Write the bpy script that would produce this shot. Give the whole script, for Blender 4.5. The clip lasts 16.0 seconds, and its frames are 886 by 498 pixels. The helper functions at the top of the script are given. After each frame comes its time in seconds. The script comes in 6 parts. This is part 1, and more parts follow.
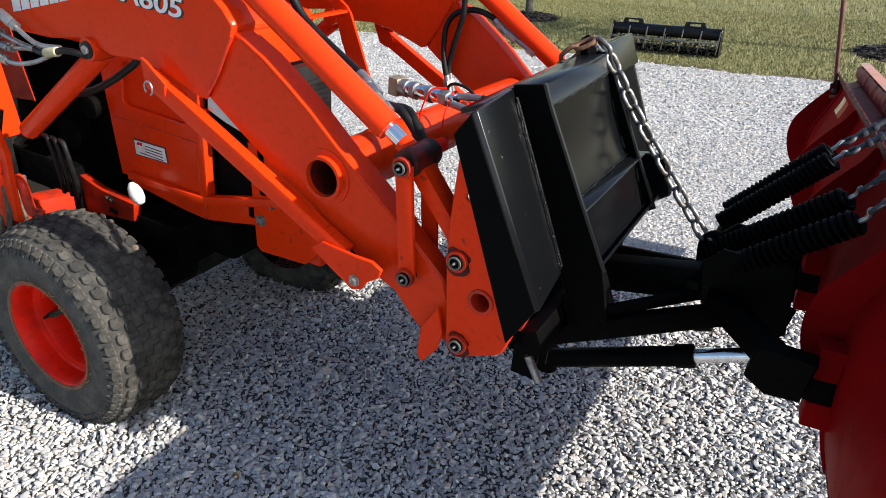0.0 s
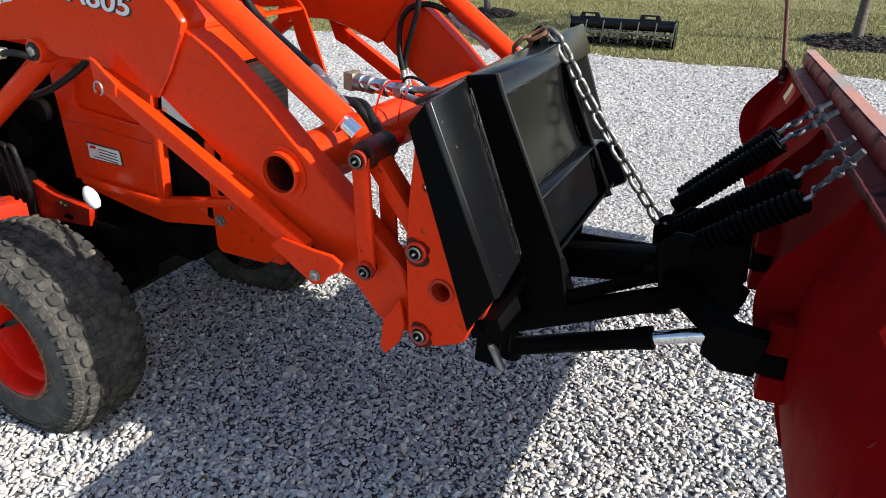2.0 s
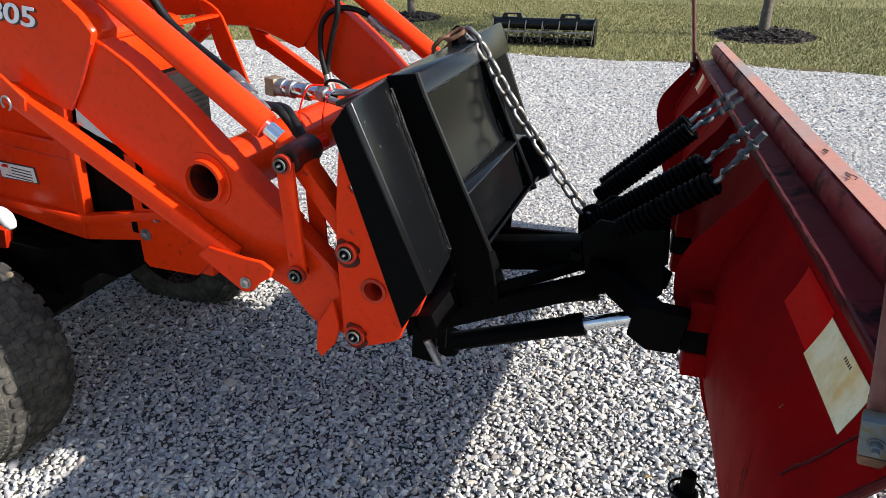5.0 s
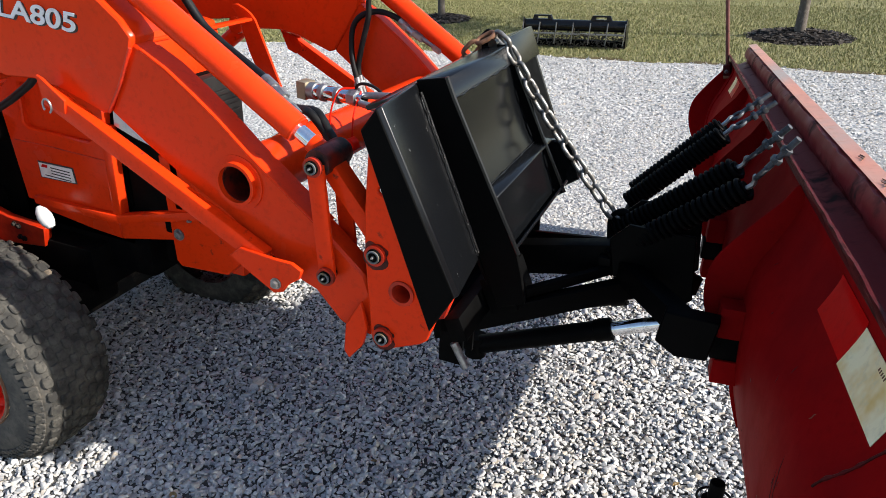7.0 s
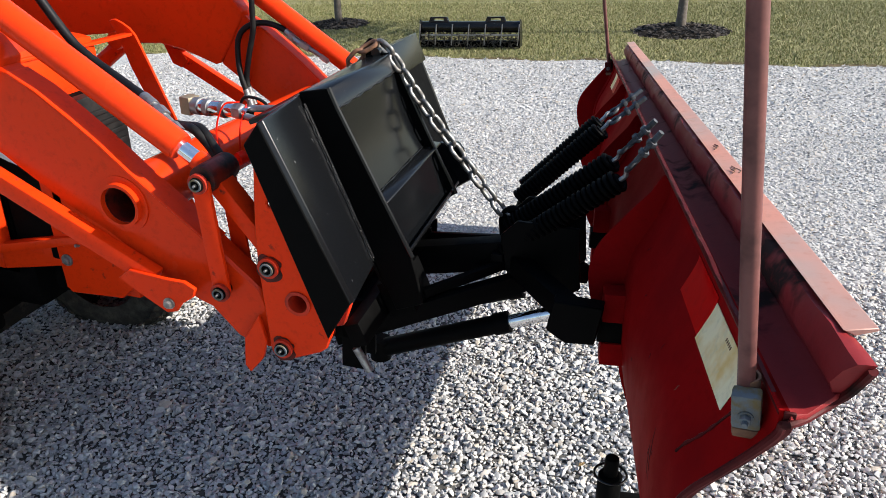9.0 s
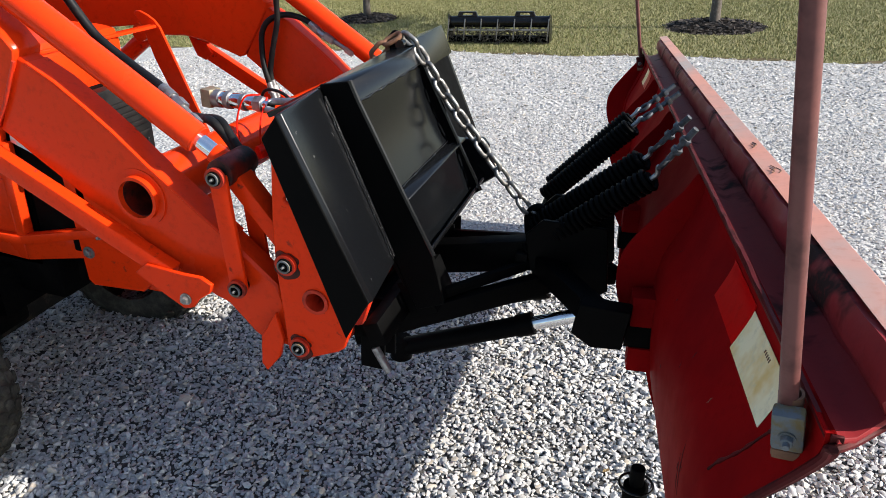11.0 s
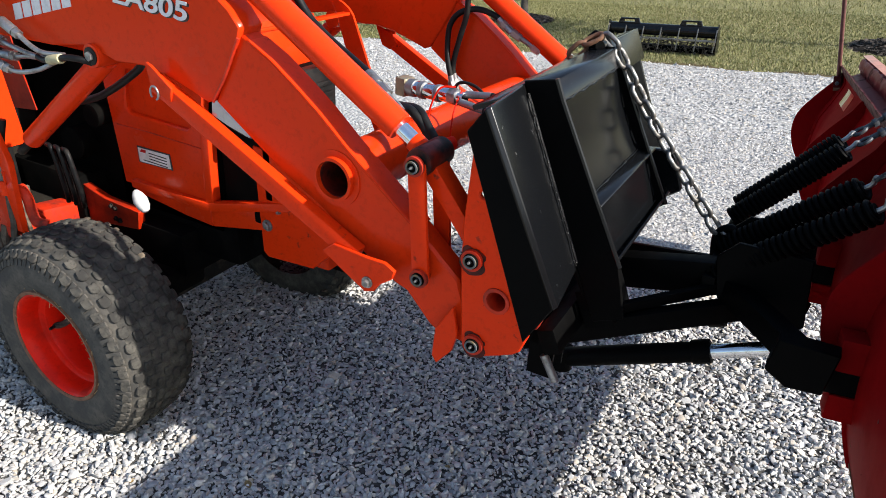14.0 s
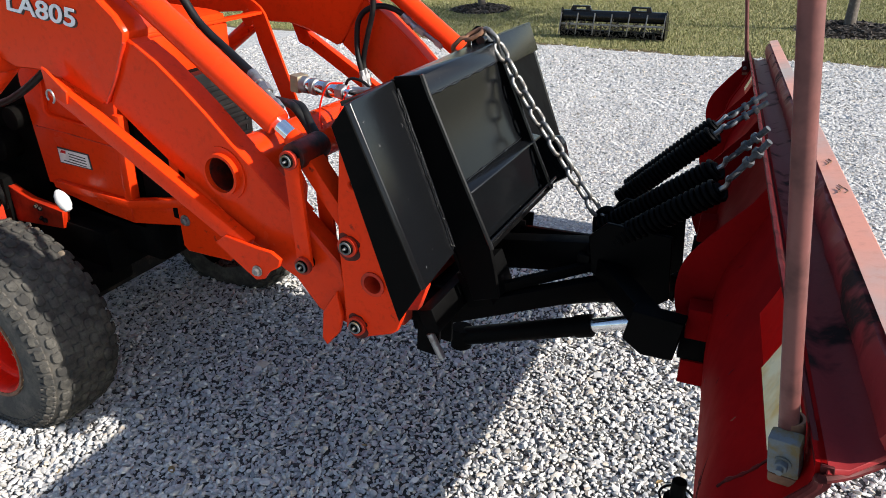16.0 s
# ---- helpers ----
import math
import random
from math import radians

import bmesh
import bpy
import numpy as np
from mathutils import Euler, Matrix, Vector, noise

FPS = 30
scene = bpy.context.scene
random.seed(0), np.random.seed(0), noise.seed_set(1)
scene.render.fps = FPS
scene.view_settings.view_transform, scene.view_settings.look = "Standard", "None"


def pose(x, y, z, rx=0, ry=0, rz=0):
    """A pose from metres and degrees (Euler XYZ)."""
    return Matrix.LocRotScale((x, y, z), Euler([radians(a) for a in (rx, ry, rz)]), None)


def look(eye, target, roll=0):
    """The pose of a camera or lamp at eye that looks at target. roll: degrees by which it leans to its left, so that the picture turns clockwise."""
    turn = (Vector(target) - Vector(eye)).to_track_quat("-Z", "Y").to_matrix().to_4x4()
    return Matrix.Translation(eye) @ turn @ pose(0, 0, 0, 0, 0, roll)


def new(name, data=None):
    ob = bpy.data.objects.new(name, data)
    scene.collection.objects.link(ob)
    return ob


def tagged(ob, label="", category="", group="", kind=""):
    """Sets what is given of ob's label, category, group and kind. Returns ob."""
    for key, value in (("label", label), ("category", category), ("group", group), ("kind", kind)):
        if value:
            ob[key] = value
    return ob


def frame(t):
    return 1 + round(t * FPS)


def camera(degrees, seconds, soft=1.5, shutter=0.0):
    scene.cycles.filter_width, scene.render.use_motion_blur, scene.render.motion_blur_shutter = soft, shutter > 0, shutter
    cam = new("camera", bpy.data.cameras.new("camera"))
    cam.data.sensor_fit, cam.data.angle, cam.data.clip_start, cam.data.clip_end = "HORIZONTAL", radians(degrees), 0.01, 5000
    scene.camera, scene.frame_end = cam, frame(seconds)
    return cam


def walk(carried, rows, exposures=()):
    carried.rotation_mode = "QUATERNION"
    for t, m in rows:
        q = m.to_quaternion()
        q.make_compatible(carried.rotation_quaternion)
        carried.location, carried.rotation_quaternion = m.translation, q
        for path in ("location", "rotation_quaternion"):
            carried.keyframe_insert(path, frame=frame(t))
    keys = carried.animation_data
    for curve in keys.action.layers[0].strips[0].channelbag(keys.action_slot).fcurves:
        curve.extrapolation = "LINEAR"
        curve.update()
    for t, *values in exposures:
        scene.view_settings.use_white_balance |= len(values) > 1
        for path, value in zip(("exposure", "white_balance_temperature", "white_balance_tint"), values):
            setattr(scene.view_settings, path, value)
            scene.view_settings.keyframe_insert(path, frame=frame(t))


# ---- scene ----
cam = camera(64.7, 16.0, soft=0.8)
PATH = [
    (0, (0.589, -1.122, 1.553), (-0.308, 0.433, 0.671), 0.2),
    (0.5, (0.586, -1.129, 1.55), (-0.33, 0.419, 0.675), 0.0),
    (1, (0.595, -1.134, 1.552), (-0.307, 0.424, 0.681), -0.5),
    (1.5, (0.607, -1.135, 1.547), (-0.251, 0.448, 0.676), -0.7),
    (2, (0.613, -1.128, 1.543), (-0.203, 0.469, 0.657), -0.5),
    (2.5, (0.617, -1.124, 1.547), (-0.17, 0.486, 0.659), -0.7),
    (3, (0.631, -1.124, 1.548), (-0.111, 0.512, 0.669), -0.6),
    (3.5, (0.644, -1.128, 1.549), (-0.014, 0.545, 0.673), -0.8),
    (5.8, (0.626, -1.143, 1.535), (-0.051, 0.52, 0.654), -2.0),
    (6, (0.62, -1.141, 1.536), (-0.083, 0.508, 0.65), -1.9),
    (6.5, (0.624, -1.142, 1.541), (-0.123, 0.491, 0.661), -2.0),
    (7, (0.64, -1.144, 1.545), (-0.092, 0.5, 0.672), -1.8),
    (7.5, (0.669, -1.134, 1.548), (0.007, 0.54, 0.678), -2.3),
    (8, (0.687, -1.137, 1.549), (0.119, 0.57, 0.676), -1.8),
    (8.5, (0.7, -1.151, 1.552), (0.169, 0.572, 0.686), -2.1),
    (8.7, (0.699, -1.159, 1.564), (0.188, 0.565, 0.69), -2.5),
    (10.8, (0.709, -1.114, 1.55), (0.199, 0.609, 0.673), -2.0),
    (11, (0.694, -1.111, 1.548), (0.116, 0.588, 0.665), -2.6),
    (11.5, (0.666, -1.111, 1.552), (-0.038, 0.543, 0.676), -2.2),
    (12, (0.631, -1.119, 1.549), (-0.172, 0.499, 0.691), -2.1),
    (12.5, (0.588, -1.126, 1.536), (-0.312, 0.435, 0.667), -2.6),
    (13, (0.549, -1.134, 1.539), (-0.444, 0.371, 0.674), -1.8),
    (13.5, (0.541, -1.135, 1.538), (-0.469, 0.36, 0.675), -2.0),
    (14, (0.556, -1.129, 1.536), (-0.34, 0.433, 0.666), -1.0),
    (14.5, (0.584, -1.123, 1.54), (-0.19, 0.501, 0.666), -0.7),
    (15, (0.628, -1.112, 1.541), (-0.091, 0.539, 0.671), -1.0),
    (15.5, (0.698, -1.105, 1.546), (-0.075, 0.511, 0.657), -1.6),
    (16, (0.793, -1.106, 1.565), (-0.046, 0.473, 0.669), -2.0),
]
walk(cam, [(t, look(eye, target, roll)) for t, eye, target, roll in PATH])

# ---- light ----
SUN = Vector((1.70, 0.085, 1.0)).normalized()
world = bpy.data.worlds.new("sky")
scene.world = world
world.use_nodes = True
wn = world.node_tree.nodes
sky = wn.new("ShaderNodeTexSky")
sky.sky_type = "NISHITA"
sky.sun_disc = False
sky.sun_elevation = math.asin(SUN.z)
sky.sun_rotation = math.atan2(SUN.x, SUN.y)
world.node_tree.links.new(sky.outputs[0], wn["Background"].inputs[0])
wn["Background"].inputs[1].default_value = 0.121
sun = new("sun", bpy.data.lights.new("sun", "SUN"))
sun.data.energy, sun.data.angle, sun.data.color = 5.0, radians(0.6), (1.0, 0.94, 0.86)
sun.matrix_world = look(SUN * 30, (0, 0, 0))
scene.view_settings.exposure = 1.0

# ---- materials ----


def node_mat(name):
    m = bpy.data.materials.new(name)
    m.use_nodes = True
    nt = m.node_tree
    return m, nt, nt.nodes["Principled BSDF"]


def mix_rgb(nt, fac, a, b):
    n = nt.nodes.new("ShaderNodeMix")
    n.data_type = "RGBA"
    for sock, val in ((n.inputs[0], fac), (n.inputs[6], a), (n.inputs[7], b)):
        if isinstance(val, (float, int)):
            sock.default_value = val
        elif isinstance(val, tuple):
            sock.default_value = (*val, 1) if len(val) == 3 else val
        else:
            nt.links.new(val, sock)
    return n.outputs[2]


def noise_out(nt, scale, detail=4.0, rough=0.6, coord="Object"):
    tc = nt.nodes.new("ShaderNodeTexCoord")
    n = nt.nodes.new("ShaderNodeTexNoise")
    n.inputs["Scale"].default_value, n.inputs["Detail"].default_value, n.inputs["Roughness"].default_value = scale, detail, rough
    nt.links.new(tc.outputs[coord], n.inputs["Vector"])
    return n.outputs["Fac"]


def ramp(nt, fac, lo, hi):
    r = nt.nodes.new("ShaderNodeMapRange")
    r.inputs["From Min"].default_value, r.inputs["From Max"].default_value = lo, hi
    nt.links.new(fac, r.inputs["Value"])
    return r.outputs["Result"]


def bump(nt, bsdf, height, strength, dist):
    b = nt.nodes.new("ShaderNodeBump")
    b.inputs["Strength"].default_value, b.inputs["Distance"].default_value = strength, dist
    nt.links.new(height, b.inputs["Height"])
    nt.links.new(b.outputs["Normal"], bsdf.inputs["Normal"])


def paint(name, base, worn, rough=0.35, metal=0.0, scale=6.0, lo=0.5, hi=0.75, fine=60.0, coat=0.0, grain=0.15, worn_max=1.0, spec=0.5, rvar=0.3):
    """Painted or bare surface: base colour, patches of a second colour at one scale, fine relief at another."""
    m, nt, p = node_mat(name)
    big = noise_out(nt, scale)
    small = noise_out(nt, fine, 3.0, 0.7)
    f = ramp(nt, big, lo, hi)
    mul = nt.nodes.new("ShaderNodeMath")
    mul.operation = "MULTIPLY"
    nt.links.new(f, mul.inputs[0])
    mul.inputs[1].default_value = worn_max
    col = mix_rgb(nt, mul.outputs[0], base, worn)
    dark = tuple(c * 0.72 for c in base)
    col = mix_rgb(nt, ramp(nt, small, 0.52, 0.85), col, dark)
    nt.links.new(col, p.inputs["Base Color"])
    p.inputs["Metallic"].default_value = metal
    rr = nt.nodes.new("ShaderNodeMapRange")
    rr.inputs["To Min"].default_value, rr.inputs["To Max"].default_value = rough, min(1.0, rough + rvar)
    nt.links.new(f, rr.inputs["Value"])
    nt.links.new(rr.outputs[0], p.inputs["Roughness"])
    p.inputs["Coat Weight"].default_value = coat
    p.inputs["Specular IOR Level"].default_value = spec
    p.inputs["Coat Roughness"].default_value = 0.12
    bump(nt, p, small, grain, 0.002)
    return m


ORANGE = paint("orange_paint", (0.62, 0.033, 0.0042), (0.41, 0.021, 0.004), 0.22, scale=5, lo=0.52, hi=0.85, coat=0.04, worn_max=0.6, spec=0.10, rvar=0.15)
ORANGE_SCUFFED = paint("chipped_orange_paint", (0.66, 0.032, 0.0032), (0.06, 0.022, 0.016), 0.28, scale=30, lo=0.645, hi=0.71, coat=0.02, spec=0.09)
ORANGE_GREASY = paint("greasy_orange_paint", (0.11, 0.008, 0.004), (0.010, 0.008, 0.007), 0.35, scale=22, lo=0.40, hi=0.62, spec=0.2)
# Darker copy of the orange: shade put into the colour, with grimy patches.
ORANGE_SHADED = paint("orange_paint_shaded", (0.42, 0.020, 0.003), (0.10, 0.010, 0.005), 0.36, scale=9, lo=0.45, hi=0.72, worn_max=0.8, spec=0.18)
ORANGE_DIRTY = paint("orange_paint_grimy", (0.50, 0.025, 0.006), (0.035, 0.018, 0.014), 0.5, scale=14, lo=0.45, hi=0.7, worn_max=0.85, spec=0.25)
PLOW_DULL = paint("dull_dark_red_paint", (0.185, 0.016, 0.018), (0.018, 0.007, 0.006), 0.5, scale=9, lo=0.55, hi=0.66, spec=0.12)
PLOW_RED = paint("plow_red_paint", (0.21, 0.004, 0.0045), (0.13, 0.004, 0.005), 0.46, scale=4, lo=0.45, hi=0.8, coat=0.0, spec=0.006)
PLOW_FADED = paint("faded_red_paint", (0.50, 0.21, 0.15), (0.30, 0.25, 0.23), 0.42, scale=2.2, lo=0.40, hi=0.56, coat=0.05, spec=0.3)
PLOW_CHIPPED = paint("chipped_red_paint", (0.065, 0.005, 0.006), (0.012, 0.006, 0.005), 0.5, scale=13, lo=0.5, hi=0.68, spec=0.10)
BLACK = paint("black_enamel", (0.0040, 0.0044, 0.0052), (0.07, 0.068, 0.065), 0.24, scale=42, lo=0.70, hi=0.75, coat=0.0, spec=0.27, rvar=0.12, grain=0.06)
BLACK_GLOSS = paint("glossy_black_enamel", (0.0034, 0.0038, 0.0044), (0.03, 0.03, 0.028), 0.20, scale=42, lo=0.72, hi=0.77, coat=0.0, spec=0.12, rvar=0.1, grain=0.05)
BLACK_MATT = paint("black_satin_paint", (0.0009, 0.0009, 0.0010), (0.0022, 0.0022, 0.0021), 0.55, scale=8, spec=0.05)
PLASTIC = paint("black_plastic", (0.004, 0.004, 0.0043), (0.014, 0.012, 0.011), 0.5, scale=10, spec=0.25)
RUBBER = paint("dusty_tyre_rubber", (0.033, 0.032, 0.030), (0.088, 0.083, 0.072), 0.92, scale=18, lo=0.4, hi=0.7, fine=120, grain=0.6, spec=0.10)
RUBBER_SIDE = paint("grey_brown_tyre_sidewall", (0.060, 0.058, 0.054), (0.11, 0.10, 0.085), 0.9, scale=16, lo=0.42, hi=0.68, fine=90, grain=0.6, spec=0.06)
HOSE = paint("hose_rubber", (0.004, 0.004, 0.0045), (0.016, 0.015, 0.013), 0.5, scale=30, spec=0.22)
STEEL = paint("zinc_steel", (0.30, 0.30, 0.305), (0.15, 0.14, 0.125), 0.40, metal=0.85, scale=40)
CHROME = paint("chrome", (0.75, 0.76, 0.78), (0.6, 0.6, 0.6), 0.10, metal=1.0, scale=20, grain=0.02)
CHAIN = paint("chain_steel", (0.19, 0.185, 0.178), (0.07, 0.058, 0.046), 0.42, metal=0.8, scale=60, lo=0.48, hi=0.68)
RUST = paint("rusty_steel", (0.16, 0.075, 0.04), (0.06, 0.035, 0.025), 0.75, metal=0.2, scale=40)
WELD = paint("black_weld_with_chips", (0.004, 0.004, 0.0045), (0.30, 0.29, 0.27), 0.35, scale=170, lo=0.64, hi=0.69, fine=200, grain=0.6, spec=0.3)
MUD = paint("dried_mud", (0.085, 0.075, 0.062), (0.03, 0.026, 0.022), 0.95, scale=26, lo=0.42, hi=0.62, fine=140, grain=1.0, spec=0.05)
MUD_TAN = paint("tan_dried_mud", (0.15, 0.122, 0.092), (0.035, 0.029, 0.023), 0.95, scale=24, lo=0.42, hi=0.62, fine=140, grain=1.0, spec=0.05)
# Dark brown of the block added behind the post, shade included.
BACKING_DARK = paint("dark_backing_brown", (0.018, 0.016, 0.013), (0.05, 0.042, 0.034), 0.95, scale=20, lo=0.55, hi=0.75, fine=120, grain=1.0, spec=0.05)
GALV = paint("galvanised_clamp", (0.10, 0.115, 0.125), (0.14, 0.105, 0.045), 0.62, metal=0.2, scale=34, lo=0.5, hi=0.62)
ZINC = paint("dull_zinc", (0.060, 0.067, 0.078), (0.030, 0.028, 0.026), 0.55, metal=0.3, scale=50, lo=0.45, hi=0.65)
POLE = paint("faded_pink_pole", (0.128, 0.048, 0.043), (0.070, 0.028, 0.025), 0.45, scale=22, lo=0.45, hi=0.7, coat=0.03, spec=0.25)
# Near black: shade under the bonnet is in this colour; also greasy pins.
DARK = paint("shaded_grimy_metal", (0.0015, 0.0015, 0.0014), (0.007, 0.006, 0.005), 0.8, scale=20, spec=0.05)
CAST = paint("cast_iron_axle", (0.008, 0.0075, 0.007), (0.045, 0.037, 0.03), 0.8, scale=22, lo=0.5, hi=0.7, spec=0.15)
WHITE = paint("white_plastic", (0.72, 0.71, 0.68), (0.5, 0.48, 0.44), 0.4, scale=20)
# Greyer copy of WHITE: the cone's shade is put into this colour.
CONE = paint("shaded_white_plastic", (0.50, 0.50, 0.49), (0.38, 0.38, 0.36), 0.5, scale=25, spec=0.2)
CREAM = paint("cream_plastic", (0.40, 0.36, 0.22), (0.28, 0.25, 0.17), 0.6, scale=20, spec=0.2)
SILVER = paint("silver_lettering", (0.62, 0.62, 0.64), (0.5, 0.5, 0.52), 0.4, scale=30)
INK = paint("dark_ink", (0.02, 0.02, 0.02), (0.04, 0.04, 0.04), 0.6)
YELLOW = paint("yellow_cap", (0.75, 0.42, 0.02), (0.6, 0.3, 0.02), 0.45)
BLUE = paint("blue_tie", (0.25, 0.27, 0.55), (0.2, 0.2, 0.4), 0.5)
REFLECT_RED = paint("red_reflective_tape", (0.46, 0.003, 0.003), (0.34, 0.006, 0.006), 0.3, spec=0.15)
REFLECT_WHITE = paint("yellowed_reflective_tape", (0.82, 0.72, 0.46), (0.66, 0.41, 0.10), 0.35, scale=9, lo=0.40, hi=0.60)
BRASS = paint("dull_brass_fitting", (0.33, 0.28, 0.19), (0.2, 0.17, 0.12), 0.45, metal=0.7)
LENS = paint("headlight_glass", (0.42, 0.44, 0.46), (0.3, 0.32, 0.34), 0.08, metal=0.5, coat=0.6)
BARK = paint("tree_bark", (0.075, 0.062, 0.05), (0.15, 0.13, 0.11), 0.9, scale=30, fine=90, grain=0.8)
MULCH = paint("dark_mulch", (0.010, 0.008, 0.007), (0.03, 0.023, 0.017), 0.95, scale=40, fine=120, grain=1.0, spec=0.1)
# Dark grey that holds the shade of the gaps between the stones.
GAP_SHADE = paint("gravel_gap_shade", (0.060, 0.059, 0.057), (0.115, 0.113, 0.108), 0.95, scale=30, lo=0.4, hi=0.7, fine=200, grain=1.0, spec=0.05)
SOIL = paint("thatch_and_soil", (0.11, 0.085, 0.048), (0.05, 0.042, 0.022), 0.95, scale=12, lo=0.4, hi=0.65, fine=60, grain=1.0, spec=0.05)
DRY_LEAF = paint("dry_tan_leaf", (0.36, 0.25, 0.11), (0.24, 0.15, 0.07), 0.7, scale=60)
LEAF = paint("leaf_green", (0.06, 0.10, 0.025), (0.12, 0.11, 0.03), 0.6, scale=3)


def island_mat(name, colours, rough, fine=90.0):
    """Stones or blades: each island takes its own colour from a ramp."""
    m, nt, p = node_mat(name)
    g = nt.nodes.new("ShaderNodeNewGeometry")
    r = nt.nodes.new("ShaderNodeValToRGB")
    r.color_ramp.interpolation = "LINEAR"
    els = r.color_ramp.elements
    while len(els) < len(colours):
        els.new(0.5)
    for i, c in enumerate(colours):
        els[i].position = i / (len(colours) - 1)
        els[i].color = (*c, 1)
    nt.links.new(g.outputs["Random Per Island"], r.inputs["Fac"])
    n = noise_out(nt, fine, 3.0, 0.7)
    col = mix_rgb(nt, ramp(nt, n, 0.55, 0.95), r.outputs["Color"], tuple(0.5 * sum(c[k] for c in colours) / len(colours) for k in range(3)))
    nt.links.new(col, p.inputs["Base Color"])
    p.inputs["Roughness"].default_value = rough
    bump(nt, p, n, 0.3, 0.002)
    return m


STONE = island_mat("limestone_gravel", [(0.22, 0.22, 0.228), (0.38, 0.38, 0.378), (0.46, 0.457, 0.448), (0.29, 0.29, 0.297), (0.48, 0.476, 0.466), (0.39, 0.382, 0.368), (0.50, 0.496, 0.483), (0.41, 0.355, 0.285), (0.43, 0.427, 0.417)], 0.85)
BLADE = island_mat("grass_blades", [(0.095, 0.108, 0.026), (0.15, 0.153, 0.044), (0.22, 0.198, 0.075), (0.115, 0.132, 0.037), (0.31, 0.265, 0.14)], 0.7)
TINE = island_mat("soil_and_roots", [(0.03, 0.025, 0.02), (0.07, 0.055, 0.04), (0.05, 0.045, 0.03)], 0.95)
CHIP = island_mat("wood_chips", [(0.008, 0.007, 0.006), (0.03, 0.023, 0.018), (0.015, 0.012, 0.01), (0.07, 0.055, 0.045)], 0.9)


def gravel_bed():
    m, nt, p = node_mat("gravel_bed")
    tc = nt.nodes.new("ShaderNodeTexCoord")
    v = nt.nodes.new("ShaderNodeTexVoronoi")
    v.inputs["Scale"].default_value = 34
    nt.links.new(tc.outputs["Object"], v.inputs["Vector"])
    sep = nt.nodes.new("ShaderNodeSeparateColor")
    nt.links.new(v.outputs["Color"], sep.inputs[0])
    col = mix_rgb(nt, sep.outputs[0], (0.20, 0.20, 0.198), (0.42, 0.417, 0.407))
    big = noise_out(nt, 0.8, 3.0)
    col = mix_rgb(nt, ramp(nt, big, 0.35, 0.75), col, (0.32, 0.318, 0.310))
    nt.links.new(col, p.inputs["Base Color"])
    p.inputs["Roughness"].default_value = 0.95
    inv = nt.nodes.new("ShaderNodeMath")
    inv.operation = "SUBTRACT"
    inv.inputs[0].default_value = 1.0
    nt.links.new(v.outputs["Distance"], inv.inputs[1])
    bump(nt, p, inv.outputs[0], 1.0, 0.015)
    return m


def lawn_ground():
    m, nt, p = node_mat("lawn_soil_and_turf")
    a, b = noise_out(nt, 0.35, 4.0), noise_out(nt, 14.0, 5.0, 0.75)
    col = mix_rgb(nt, ramp(nt, a, 0.35, 0.7), (0.13, 0.125, 0.036), (0.22, 0.19, 0.08))
    col = mix_rgb(nt, ramp(nt, b, 0.45, 0.75), col, (0.085, 0.092, 0.028))
    nt.links.new(col, p.inputs["Base Color"])
    p.inputs["Roughness"].default_value = 0.95
    bump(nt, p, b, 1.0, 0.03)
    return m


GRAVEL_BED, LAWN = gravel_bed(), lawn_ground()

# ---- mesh tools ----
from mathutils.geometry import delaunay_2d_cdt


RIG = pose(-0.0676, 0, -0.0174, 0, 3.83, 0)  # the tractor's and the loader's own frame
HUNG = pose(-0.0676, -0.0396, -0.0174, -1.944, 3.835, 0.034)  # the plow gear, hanging a little askew


def thing(name, label, category, at=(0, 0, 0), rz=0.0, group="", kind="", rig=None):
    ob = new(name)
    ob.empty_display_size = 0.05
    ob.matrix_world = rig or pose(*at, 0, 0, rz)
    return tagged(ob, label, category, group, kind)


def part(name, bm, material, parent, label="", smooth=True, angle=40):
    """Links a bmesh, built in its parent's space, as one mesh object under parent."""
    me = bpy.data.meshes.new(name)
    bmesh.ops.recalc_face_normals(bm, faces=bm.faces)
    bm.to_mesh(me)
    bm.free()
    me.materials.append(material)
    if smooth:
        me.shade_smooth()
        me.set_sharp_from_angle(angle=radians(angle))
    ob = new(name, me)
    ob.parent = parent
    return tagged(ob, label)


def joined(*bms):
    out = bmesh.new()
    for b in bms:
        me = bpy.data.meshes.new("tmp")
        b.to_mesh(me)
        b.free()
        out.from_mesh(me)
        bpy.data.meshes.remove(me)
    return out


def bevelled(bm, r, seg=2, angle=30):
    bmesh.ops.recalc_face_normals(bm, faces=bm.faces)
    bm.normal_update()
    es = [e for e in bm.edges if len(e.link_faces) == 2 and e.calc_face_angle(0) > radians(angle)]
    if r > 0:
        bmesh.ops.bevel(bm, geom=es, offset=r, segments=seg, profile=0.6, affect="EDGES", clamp_overlap=True)
    return bm


def box(a, b, r=0.003):
    bm = bmesh.new()
    bmesh.ops.create_cube(bm, size=1.0)
    for v in bm.verts:
        v.co = Vector([(a[i] + b[i]) / 2 + v.co[i] * (b[i] - a[i]) for i in range(3)])
    return bevelled(bm, r)


def circle2(cx, cz, r, n=24):
    return [(cx + r * math.cos(2 * math.pi * i / n), cz + r * math.sin(2 * math.pi * i / n)) for i in range(n)]


